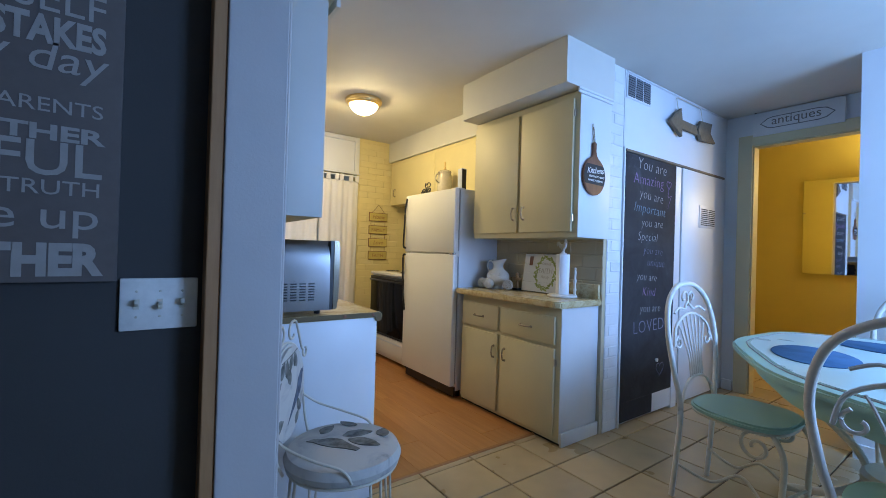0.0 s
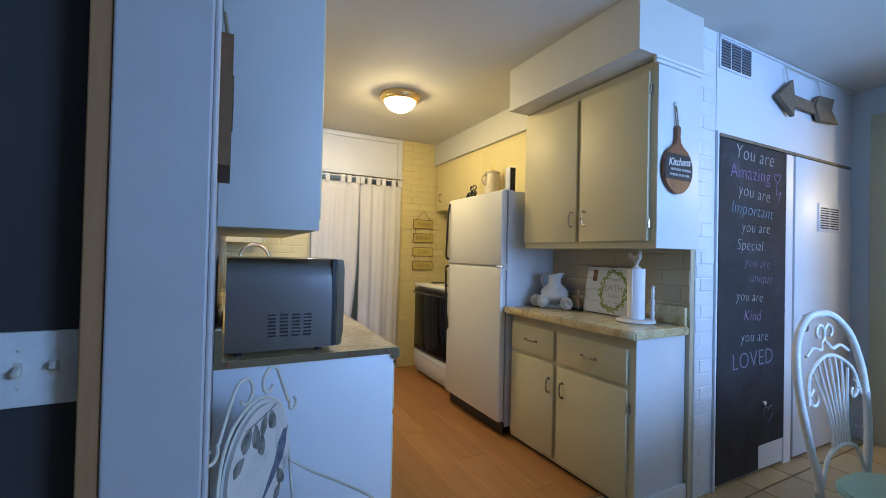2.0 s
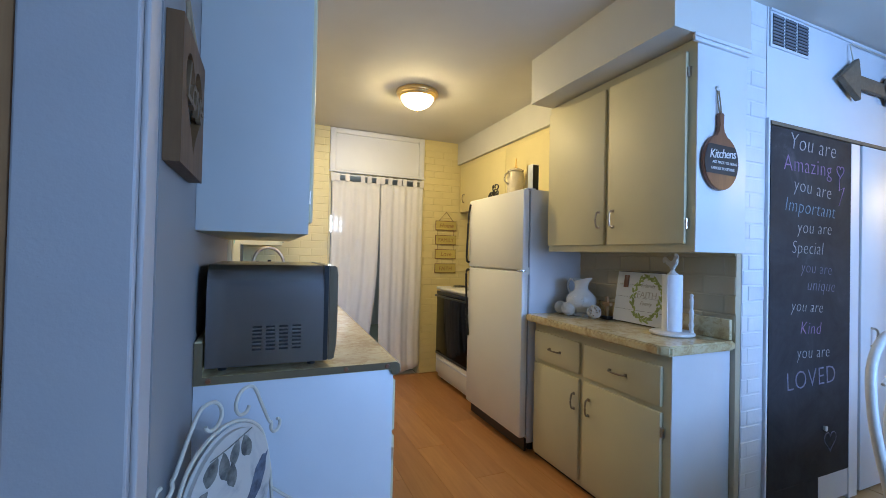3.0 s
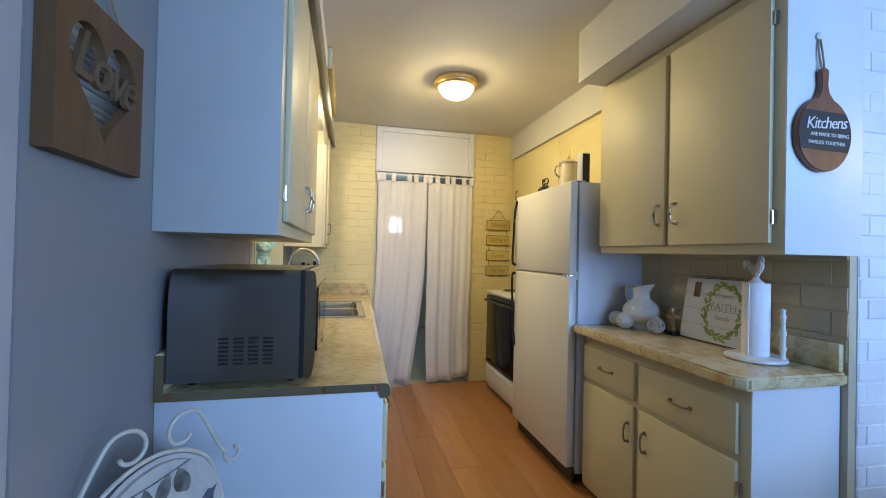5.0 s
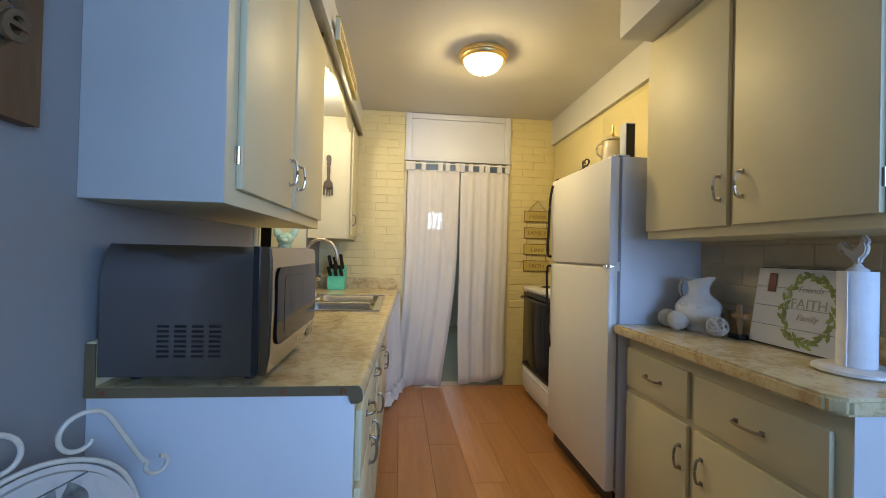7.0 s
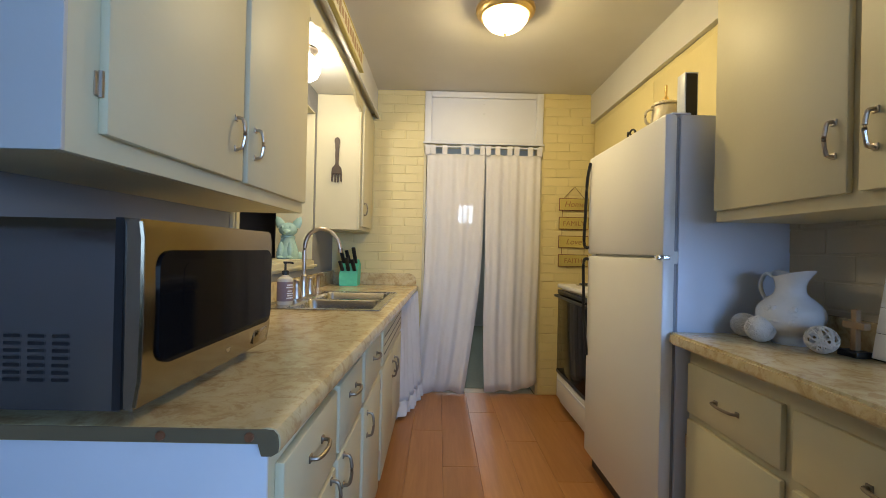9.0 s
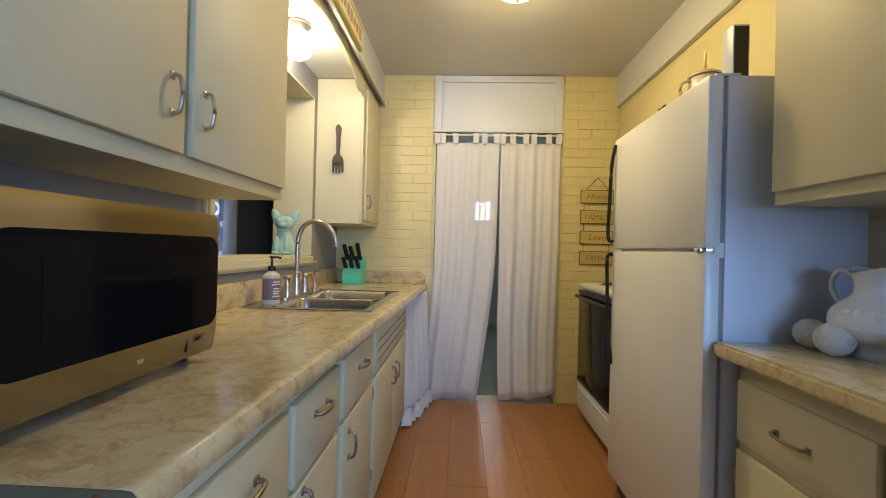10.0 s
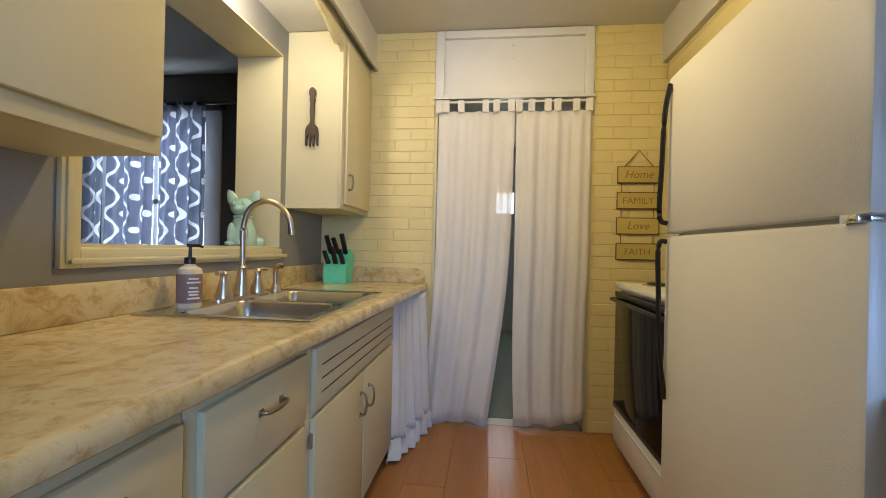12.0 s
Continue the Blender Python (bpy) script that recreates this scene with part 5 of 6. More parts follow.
ks = thing("soffit_sign", (1.36, 4.05, 2.29), "long cream sign with worn gold lettering on the soffit", "sign")
part("board", boxes((1.3625, 1.385, 3.60, 4.42, 2.252, 2.362), bevel=0.003), M_cream, ks)
part("rim", boxes((1.3625, 1.388, 3.596, 4.424, 2.246, 2.2525), (1.3625, 1.388, 3.596, 4.424, 2.3615, 2.368), bevel=0.002), M_signy, ks)
q = random.Random(9)
for i in range(13):
    h = q.uniform(0.04, 0.07)
    part("letter_bar", boxes((1.385, 1.3865, 3.63 + i * 0.058, 3.666 + i * 0.058, 2.307 - h / 2, 2.307 + h / 2)), M_lovecut, ks, smooth=False)

# round paddle board on the cabinet end
pb = thing("paddle_board", (2.99, 2.325, 1.70), "round walnut paddle board with a black painted band", "sign")
PX, PZ, PR = 2.965, 1.676, 0.113
outline = [(PX + PR * math.cos(radians(a)), PZ + PR * 1.06 * math.sin(radians(a))) for a in range(106, 435, 9)] + [(PX + 0.020, PZ + PR + 0.02), (PX + 0.014, PZ + PR + 0.045), (PX + 0.017, PZ + PR + 0.09), (PX + 0.010, PZ + PR + 0.10), (PX - 0.010, PZ + PR + 0.10), (PX - 0.017, PZ + PR + 0.09), (PX - 0.014, PZ + PR + 0.045), (PX - 0.020, PZ + PR + 0.02)]
part("board", slab(outline, 2.305, 2.322, "y", 0.003), M_board, pb)
band = [(PX + PR * 0.955 * math.cos(radians(a)), PZ + PR * 1.01 * math.sin(radians(a))) for a in list(range(-28, 41, 6)) + list(range(140, 209, 6))]
part("band", slab(band, 2.3035, 2.3055, "y"), M_slate, pb, "black chalk-painted band")
part("lettering", letters("Kitchens", 0.054, at(PX + 0.004, 2.3030, PZ + 0.018) @ FACE_S @ Matrix.Rotation(radians(4), 4, "Z"), 0.0006, 0.28, 0.9), M_inkw, pb, smooth=False)
part("lettering", letters("ARE MADE TO BRING", 0.0165, at(PX + 0.018, 2.3030, PZ - 0.008) @ FACE_S, 0.0005), M_inkw, pb, smooth=False)
part("lettering", letters("FAMILIES TOGETHER", 0.0165, at(PX + 0.006, 2.3030, PZ - 0.034) @ FACE_S, 0.0005), M_inkw, pb, smooth=False)
part("cord", tube([(PX - 0.003, 2.312, PZ + PR + 0.088), (PX - 0.012, 2.318, PZ + PR + 0.16), (PX - 0.006, 2.320, PZ + PR + 0.205), (PX, 2.316, PZ + PR + 0.16), (PX + 0.003, 2.310, PZ + PR + 0.088)], 0.003, 6), M_rope, pb, "jute hanging cord")
part("hook", turned(lathe([(0, 0), (0.011, 0), (0.013, 0.006), (0.006, 0.012), (0, 0.012)], n=14), at(PX - 0.006, 2.3245, PZ + PR + 0.208) @ Matrix.Rotation(radians(90), 4, "X")), M_rattan, pb)

# heart sign on the blue-grey wall
lv = thing("love_heart_sign", (LEFT, 2.265, 1.44), "brown wooden heart cut-out sign backed with corrugated tin", "sign")
LY0, LY1, LZ0, LZ1 = 2.066, 2.354, 1.422, 1.712
LYC, LZC = (LY0 + LY1) / 2, (LZ0 + LZ1) / 2 + 0.005


def heart(t, k=1.0):
    x = 16 * math.sin(t) ** 3
    y = 13 * math.cos(t) - 5 * math.cos(2 * t) - 2 * math.cos(3 * t) - math.cos(4 * t)
    return LYC + k * x * 0.0068, LZC + 0.008 + k * y * 0.0072


b = bmesh.new()
N = 64
inner = [heart(2 * math.pi * i / N) for i in range(N)]
outer = []
for i in range(N):
    a = math.atan2(inner[i][1] - LZC, inner[i][0] - LYC)
    c, s = math.cos(a), math.sin(a)
    k = min((LY1 - LY0) / 2 / max(abs(c), 1e-6), (LZ1 - LZ0) / 2 / max(abs(s), 1e-6))
    outer.append((LYC + k * c, (LZ0 + LZ1) / 2 + k * s))
for cy in (LY0, LY1):
    for cz in (LZ0, LZ1):
        i = min(range(N), key=lambda n_: (outer[n_][0] - cy) ** 2 + (outer[n_][1] - cz) ** 2)
        outer[i] = (cy, cz)
vi = [[b.verts.new((fx, *p)) for p in inner] for fx in (1.010, 1.031)]
vo = [[b.verts.new((fx, *p)) for p in outer] for fx in (1.002, 1.031)]
for i in range(N):
    j = (i + 1) % N
    b.faces.new((vo[1][i], vo[1][j], vi[1][j], vi[1][i]))
    b.faces.new((vi[0][i], vi[0][j], vi[1][j], vi[1][i]))
bmesh.ops.recalc_face_normals(b, faces=b.faces[:])
part("front_board", b, M_love, lv, smooth=False)
for r_ in ((1.001, 1.0308, LY0, LY0 + 0.008, LZ0, LZ1), (1.001, 1.0308, LY1 - 0.008, LY1, LZ0, LZ1), (1.001, 1.0308, LY0 + 0.008, LY1 - 0.008, LZ0, LZ0 + 0.008), (1.001, 1.0308, LY0 + 0.008, LY1 - 0.008, LZ1 - 0.008, LZ1)):
    part("box_side", boxes(r_), M_love, lv)
b = bmesh.new()
rows_ = []
for i in range(181):
    z = LZ0 + 0.01 + (LZ1 - LZ0 - 0.02) * i / 180
    x = 1.010 + 0.0025 * math.sin(i * 2 * math.pi / 9)
    rows_.append([b.verts.new((x, LY0 + 0.01, z)), b.verts.new((x, LY1 - 0.01, z))])
for lo, hi in zip(rows_, rows_[1:]):
    b.faces.new((lo[0], lo[1], hi[1], hi[0]))
part("tin_backing", b, M_tin, lv, "corrugated tin sheet")
part("word", letters("Love", 0.124, at(1.029, LYC, LZC - 0.012) @ FACE_E @ Matrix.Rotation(radians(-2), 4, "Z"), 0.005, 0.30, 0.86, bold=0.001), M_word, lv, "raised wooden word", smooth=False)
part("hanger", tube([(1.025, LYC - 0.06, LZ1 - 0.002), (1.010, LYC, LZ1 + 0.115), (1.025, LYC + 0.06, LZ1 - 0.002)], 0.004, 6, sub=1), M_rope, lv, "jute rope hanger")

# ---- dining: closet doors, vent, signs ----
structure("trim_closet", boxes((3.358, 3.370, CLOSET - 0.012, CLOSET + 0.08, 0.0, 1.94), (3.370, 4.985, CLOSET - 0.002, CLOSET + 0.06, 1.928, 1.9395), bevel=0.002), M_pale, "pale painted closet door trim")
structure("closet_track", boxes((3.372, 4.984, CLOSET - 0.016, CLOSET + 0.02, 1.910, 1.927)), M_oldwood, "dark wooden track over the closet doors")
cl = thing("closet_door", (3.73, CLOSET, 0.02), "closet door painted as a chalkboard with handwriting", "door")
part("leaf", boxes((3.374, 4.086, CLOSET - 0.008, CLOSET + 0.022, 0.022, 1.907), bevel=0.003), M_white, cl)
ch = part("chalkboard", boxes((3.377, 4.083, CLOSET - 0.012, CLOSET - 0.007, 0.165, 1.905), bevel=0.001), M_chalkb, cl, "black chalkboard paint", False)
part("chalkboard_foot", boxes((3.377, 3.80, CLOSET - 0.012, CLOSET - 0.007, 0.03, 0.1645), bevel=0.001), M_chalkb, cl, "worn black chalkboard paint", False)
rc = random.Random(12)
for txt, z, sz, x, mt in (("You are", 1.765, 0.135, 3.78, 0), ("Amazing", 1.662, 0.130, 3.74, 1), ("you are", 1.560, 0.115, 3.78, 0), ("Important", 1.462, 0.115, 3.76, 2), ("you are", 1.368, 0.105, 3.80, 0), ("Special", 1.268, 0.105, 3.74, 0), ("you are", 1.172, 0.095, 3.82, 3), ("unique", 1.085, 0.10, 3.86, 3), ("you are", 0.985, 0.095, 3.74, 0), ("Kind", 0.875, 0.105, 3.77, 1), ("you are", 0.758, 0.100, 3.80, 0), ("LOVED", 0.618, 0.150, 3.79, 3)):
    part("handwriting", letters(txt, sz * 0.88, at(x - 0.055, CLOSET - 0.0125, z * 1.025) @ FACE_S @ Matrix.Rotation(radians(rc.uniform(-4, 2)), 4, "Z"), 0.0006, rc.uniform(-0.05, 0.25), 1.08, bold=-0.0022), CH[mt], ch, smooth=False)


def chalk_heart(x, z, s, mt):
    pts = [(x + s * 16 * math.sin(t) ** 3 / 16, CLOSET - 0.0125, z + s * (13 * math.cos(t) - 5 * math.cos(2 * t) - 2 * math.cos(3 * t) - math.cos(4 * t)) / 16) for t in [i * math.pi / 12 for i in range(25)]]
    part("drawn_heart", tube(pts, 0.0025, 4, sub=1), CH[mt], ch)


chalk_heart(3.975, 1.742, 0.035, 1)
chalk_heart(3.905, 0.34, 0.055, 3)
part("drawn_stroke", tube([(3.965, CLOSET - 0.0125, 1.705), (3.965, CLOSET - 0.0125, 1.64), (4.015, CLOSET - 0.0125, 1.66), (3.965, CLOSET - 0.0125, 1.56)], 0.0025, 4, sub=1), CH[1], ch)
part("handle", turned(lathe([(0, 0), (0.010, 0), (0.014, 0.012), (0, 0.016)], n=14), at(3.845, CLOSET - 0.012, 0.41) @ Matrix.Rotation(radians(90), 4, "X")), M_iron, cl)
structure("closet_stile", boxes((4.092, 4.176, CLOSET - 0.010, CLOSET + 0.022, 0.0, 1.907), bevel=0.002), M_white, "white painted stile between the closet doors")
cl = thing("closet_door", (4.6, CLOSET, 0.02), "white closet door with a louvred vent", "door")
part("leaf", boxes((4.196, 4.980, CLOSET - 0.014, CLOSET + 0.020, 0.020, 1.907), bevel=0.003), M_white, cl)
vt = part("vent", boxes((4.49, 4.82, CLOSET - 0.019, CLOSET - 0.0135, 1.445, 1.635), bevel=0.002), M_white, cl)
for i in range(9):
    for x in (4.520, 4.660):
        part("slot", boxes((x, x + 0.125, CLOSET - 0.0198, CLOSET - 0.0185, 1.467 + i * 0.0165, 1.475 + i * 0.0165)), M_gap_shade, vt, smooth=False)
part("handle", tube([(4.30, CLOSET - 0.014, 0.80), (4.30, CLOSET - 0.040, 0.81), (4.30, CLOSET - 0.042, 0.85), (4.30, CLOSET - 0.040, 0.89), (4.30, CLOSET - 0.014, 0.90)], 0.006, 8), M_nickel, cl)
M_ventgrey = plain("vent_grey_enamel", (0.16, 0.17, 0.19), 0.5)
vg = thing("air_vent", (3.53, CLOSET, 2.29), "grey louvred return-air vent in three sections", "vent")
part("frame", boxes((3.372, 3.69, CLOSET - 0.008, CLOSET - 0.001, 2.285, 2.455), bevel=0.002), M_pale, vg)
for i in range(3):
    x = 3.384 + i * 0.101
    part("backing", boxes((x, x + 0.088, CLOSET - 0.0095, CLOSET - 0.0082, 2.297, 2.443)), M_gap_shade, vg, smooth=False)
    for j in range(9):
        part("slat", boxes((x, x + 0.088, CLOSET - 0.0125, CLOSET - 0.0096, 2.301 + j * 0.016, 2.310 + j * 0.016)), M_ventgrey, vg, smooth=False)
structure("picture_rail", tube([(3.37, CLOSET - 0.006, 2.464), (5.04, CLOSET - 0.006, 2.464)], 0.006, 8, sub=1), M_pale, "thin painted conduit along the wall")
ar = thing("arrow_sign", (4.32, CLOSET, 2.15), "weathered wooden arrow hung on a wire", "sign")
head = [(3.908, 2.228), (4.078, 2.356), (4.098, 2.270), (4.098, 2.205), (4.098, 2.132)]
part("head", slab(head, CLOSET - 0.045, CLOSET - 0.018, "y", 0.003), M_oldwood, ar)
part("shaft", boxes((4.07, 4.46, CLOSET - 0.034, CLOSET - 0.012, 2.205, 2.275), bevel=0.003), M_oldwood, ar)
tail = [(4.37, 2.250), (4.42, 2.325), (4.63, 2.340), (4.60, 2.255), (4.70, 2.180), (4.43, 2.165)]
part("tail", slab(tail, CLOSET - 0.045, CLOSET - 0.020, "y", 0.003), M_oldwood, ar)
part("wire", tube([(4.06, CLOSET - 0.03, 2.32), (4.06, CLOSET - 0.012, 2.440), (4.08, CLOSET - 0.012, 2.447), (4.46, CLOSET - 0.012, 2.447), (4.48, CLOSET - 0.012, 2.440), (4.48, CLOSET - 0.03, 2.32)], 0.003, 6, sub=1), M_wire, ar)

an = thing("antiques_sign", (5.05, 1.84, 2.26), "whitewashed plank sign lettered antiques over the doorway", "sign")
part("board", boxes((5.018, 5.048, 1.545, 2.140, 2.265, 2.465), bevel=0.004), M_white, an)
ol = [(1.60, 2.365), (1.65, 2.405), (1.70, 2.415), (2.00, 2.415), (2.04, 2.405), (2.09, 2.365), (2.04, 2.325), (2.00, 2.315), (1.70, 2.315), (1.65, 2.325)]
part("cartouche", slab(ol, 5.0165, 5.0185, "x"), M_ventgrey, an, "grey stencilled cartouche", False)
part("cartouche_face", slab([(1.845 + (a - 1.845) * 0.965, 2.365 + (b - 2.365) * 0.86) for a, b in ol], 5.0155, 5.017, "x"), M_white, an, smooth=False)
part("lettering", letters("antiques", 0.098, at(5.0150, 1.845, 2.345) @ FACE_W, 0.0006, 0.0), M_ink, an, smooth=False)
part("hanger", lathe([(0, 0), (0.008, 0), (0.008, 0.012), (0, 0.012)], (5.035, 2.13, 2.466), 10), M_black, an)

mr = thing("hall_mirror", (6.45, 1.77, 1.05), "frameless rectangular mirror on the mustard wall", "mirror")
part("glass", boxes((6.436, 6.442, 1.41, 2.125, 1.06, 2.045)), M_mirror, mr, "mirror glass", False)
part("backing", boxes((6.4425, 6.449, 1.415, 2.120, 1.065, 2.04)), M_black, mr, smooth=False)
for y, z in ((2.12, 1.70), (1.78, 1.058)):
    part("clip", boxes((6.430, 6.449, y - 0.012, y + 0.012, z - 0.008, z + 0.008), bevel=0.002), M_chrome, mr)
sc = thing("wall_sconce", (6.45, 1.40, 2.0), "amber wooden wall sconce in the hall", "lamp")
part("bracket", boxes((6.41, 6.449, 1.44, 1.475, 1.95, 2.15), bevel=0.004), M_board, sc)
part("shade", lathe([(0.05, 0), (0.075, 0.03), (0.085, 0.10), (0.07, 0.17), (0.065, 0.17), (0.08, 0.10), (0.07, 0.035), (0.046, 0.004)], (6.35, 1.39, 1.93), 20), M_lovecut, sc)

# ---- front room: charcoal wall ----
sw = thing("switch_plate", (0.725, 1.985, 1.03), "white triple light switch plate on the charcoal wall", "light switch")
part("plate", boxes((0.646, 0.806, 1.977, 1.9848, 0.966, 1.092), bevel=0.003), M_iron, sw)
for i, up in enumerate((1, -1, 1)):
    x = 0.679 + i * 0.047
    tg = part("toggle_seat", boxes((x - 0.006, x + 0.006, 1.9755, 1.9775, 1.017, 1.041)), M_wire, sw, smooth=False)
    part("toggle", turned(box(-0.004, 0.004, -0.016, 0, -0.006, 0.006, 0.001), at(x, 1.977, 1.029) @ Matrix.Rotation(radians(-28 * up), 4, "X")), M_wire, tg, "ivory toggle")
    for z in (1.060, 0.998):
        part("screw", turned(lathe([(0, 0), (0.003, 0), (0.002, 0.0012), (0, 0.0014)], n=8), at(x, 1.977, z) @ Matrix.Rotation(radians(90), 4, "X")), M_wire, sw)
ws = thing("word_sign", (0.3, 1.985, 1.085), "taupe canvas sign printed with house-rule words", "sign")
part("canvas", boxes((-0.10, 0.640, 1.962, 1.984, 1.086, 1.90), bevel=0.002), M_signgrey, ws)
for txt, z, sz, sh_, bold, wd in (("SELF", 1.669, 0.085, 0, 0, 0.95), ("STAKES", 1.601, 0.080, 0, 0.003, 0.70), ("y day", 1.543, 0.088, 0.15, 0, 1.1), ("PARENTS", 1.453, 0.043, 0, 0, 1.12), ("OTHER", 1.394, 0.045, 0, 0.0015, 1.5), ("KFUL", 1.318, 0.104, 0, 0.001, 1.05), ("TRUTH", 1.276, 0.045, 0, 0, 1.12), ("e up", 1.203, 0.088, 0, 0, 1.2), ("ETHER", 1.104, 0.092, 0, 0.005, 0.85)):
    part("lettering", letters(txt, sz, at(0.608, 1.9615, z) @ FACE_S, 0.0004, sh_, 1.0, "RIGHT", bold, wd), M_signtext, ws, smooth=False)

# ---- front room: bird-print vanity chair ----
vc = thing("vanity_chair", (1.28, 2.17, 0.0), "white wire vanity chair with bird-print cushions", "chair")
VM = at(1.288, 2.140, 0) @ Matrix.Rotation(radians(-37), 4, "Z")  # local +x is the way the sitter faces
part("seat", turned(lathe([(0, -0.006), (0.180, -0.006), (0.198, 0.006), (0.203, 0.026), (0.192, 0.050), (0.125, 0.066), (0, 0.070)], (0, 0, 0.43), 44), VM), M_print, vc, "bird-print seat cushion")
back_oval = disc_pts(0, 0.655, 0.150, 0.173, 44)
bk = slab(back_oval, -0.222, -0.200, "x", 0.010)
part("back_cushion", turned(bk, VM), M_print, vc, "oval bird-print back cushion")
def leaf_print(cx, cz, ln, wd, ang):
    pts = [(0.5 * math.cos(a) * (1.0 - 0.12 * math.sin(3 * a)), 0.5 * math.sin(a) * abs(math.sin(a)) ** 0.35 * (1.05 - 0.25 * math.cos(a))) for a in [2 * math.pi * i / 22 for i in range(22)]]
    c, s_ = math.cos(radians(ang)), math.sin(radians(ang))
    return [(cx + c * a * ln - s_ * b * wd, cz + s_ * a * ln + c * b * wd) for a, b in pts]


M_leafgrey = plain("grey_leaf_print", (0.15, 0.145, 0.125), 0.85, 0, 0.6)
M_birdblue = plain("blue_bird_print", (0.095, 0.11, 0.145), 0.85, 0, 0.5)
for cx, cz, ln, wd, an_ in ((-0.070, 0.752, 0.060, 0.038, 60), (-0.030, 0.745, 0.070, 0.032, 100), (0.004, 0.765, 0.058, 0.028, 75), (0.042, 0.765, 0.060, 0.034, 110), (-0.005, 0.715, 0.060, 0.030, 95), (-0.100, 0.700, 0.05, 0.03, 40), (0.090, 0.585, 0.06, 0.03, 120), (0.075, 0.545, 0.05, 0.028, 60), (-0.085, 0.565, 0.07, 0.04, 20)):
    part("leaf_print", turned(slab(leaf_print(cx, cz, ln, wd, an_), -0.2004, -0.1992, "x"), VM), M_leafgrey, vc, smooth=False)
bird = [(0.030, 0.600), (0.060, 0.640), (0.080, 0.690), (0.105, 0.715), (0.118, 0.712), (0.128, 0.718), (0.120, 0.700), (0.118, 0.670), (0.100, 0.630), (0.070, 0.605), (0.030, 0.575), (-0.010, 0.545)]
part("bird_print", turned(slab(bird, -0.2004, -0.1990, "x"), VM), M_birdblue, vc, smooth=False)
part("branch_print", turned(tube([(-0.1992, -0.075, 0.778), (-0.1992, -0.02, 0.785), (-0.1992, 0.06, 0.803)], 0.0018, 4, sub=2), VM), M_leafgrey, vc)
for cx, cy, ln, wd, an_ in ((0.035, 0.055, 0.105, 0.050, 25), (0.075, -0.010, 0.120, 0.050, -15), (-0.085, 0.075, 0.075, 0.040, 70), (0.125, 0.075, 0.07, 0.045, 100), (-0.02, 0.135, 0.075, 0.035, 160)):
    part("leaf_print", turned(slab(leaf_print(cx, cy, ln, wd, an_), 0.4975, 0.5012 - 0.12 * (cx * cx + cy * cy), "z"), VM), M_leafgrey, vc, smooth=False)
seat_bird = [(-0.125, -0.030), (-0.105, -0.012), (-0.080, -0.010), (-0.050, 0.005), (-0.010, 0.000), (0.030, -0.035), (0.070, -0.062), (0.062, -0.078), (0.020, -0.068), (-0.030, -0.062), (-0.070, -0.050), (-0.100, -0.034)]
part("bird_print", turned(slab(seat_bird, 0.4975, 0.5005, "z"), VM), M_leafgrey, vc, smooth=False)
part("seat_ring", turned(tube([(0.190 * math.cos(a), 0.190 * math.sin(a), 0.425) for a in [i * math.pi / 9 for i in range(19)]], 0.0048, 8, sub=2), VM), M_wire, vc)
part("back_hoop", turned(tube([(-0.165, -0.13, 0.43), (-0.195, -0.150, 0.52), (-0.214, -0.155, 0.66), (-0.218, -0.110, 0.785), (-0.220, 0, 0.832), (-0.218, 0.110, 0.785), (-0.214, 0.155, 0.66), (-0.195, 0.150, 0.52), (-0.165, 0.13, 0.43)], 0.0048, 8), VM), M_wire, vc)
for s in (-1, 1):
    pts = spiral((-0.218, s * 0.056, 0.862), (0, s, 0), (0, 0, 1), 0.018, 0.046, 330, 40, 10)
    pts += [Vector((-0.218, s * 0.116, 0.850)), Vector((-0.216, s * 0.150, 0.785))] + spiral((-0.214, s * 0.182, 0.765), (0, -s, 0), (0, 0, 1), 0.026, 0.012, 30, -260, 8)
    part("scroll", turned(tube(pts, 0.0045, 8, sub=3), VM), M_wire, vc)
    part("arm", turned(tube([(-0.205, s * 0.155, 0.60), (-0.15, s * 0.185, 0.555), (-0.05, s * 0.200, 0.520), (0.045, s * 0.195, 0.490), (0.075, s * 0.185, 0.445)], 0.0045, 8), VM), M_wire, vc)
for a in (40, 140, 220, 320):
    c, s = math.cos(radians(a)), math.sin(radians(a))
    for d_ in (-0.022, 0.022):
        part("leg", turned(tube([(0.178 * c - d_ * s, 0.178 * s + d_ * c, 0.425), (0.205 * c - d_ * s * 0.3, 0.205 * s + d_ * c * 0.3, 0.006)], 0.005, 8, sub=1), VM), M_wire, vc)

# ---- dining: table and chairs ----
tb = thing("dining_table", (3.18, 0.965, 0.0), "mint green oval dining table on curved iron legs", "table")


def octo(r, k=0.10, n=64):
    return [((r * (1 - k * (0.5 - 0.5 * math.cos(8 * a)))) * math.cos(a + 0.39), (r * (1 - k * (0.5 - 0.5 * math.cos(8 * a)))) * math.sin(a + 0.39)) for a in [2 * math.pi * i / n for i in range(n)]]


TM = at(3.18, 0.965, 0) @ Matrix.Rotation(radians(30), 4, "Z")


def oval(k):
    """The tabletop's outline: an oval with eight soft corners, k metres inside its rim."""
    return [(x * (0.90 - k), y * (0.60 - k)) for x, y in octo(1.0, 0.04)]


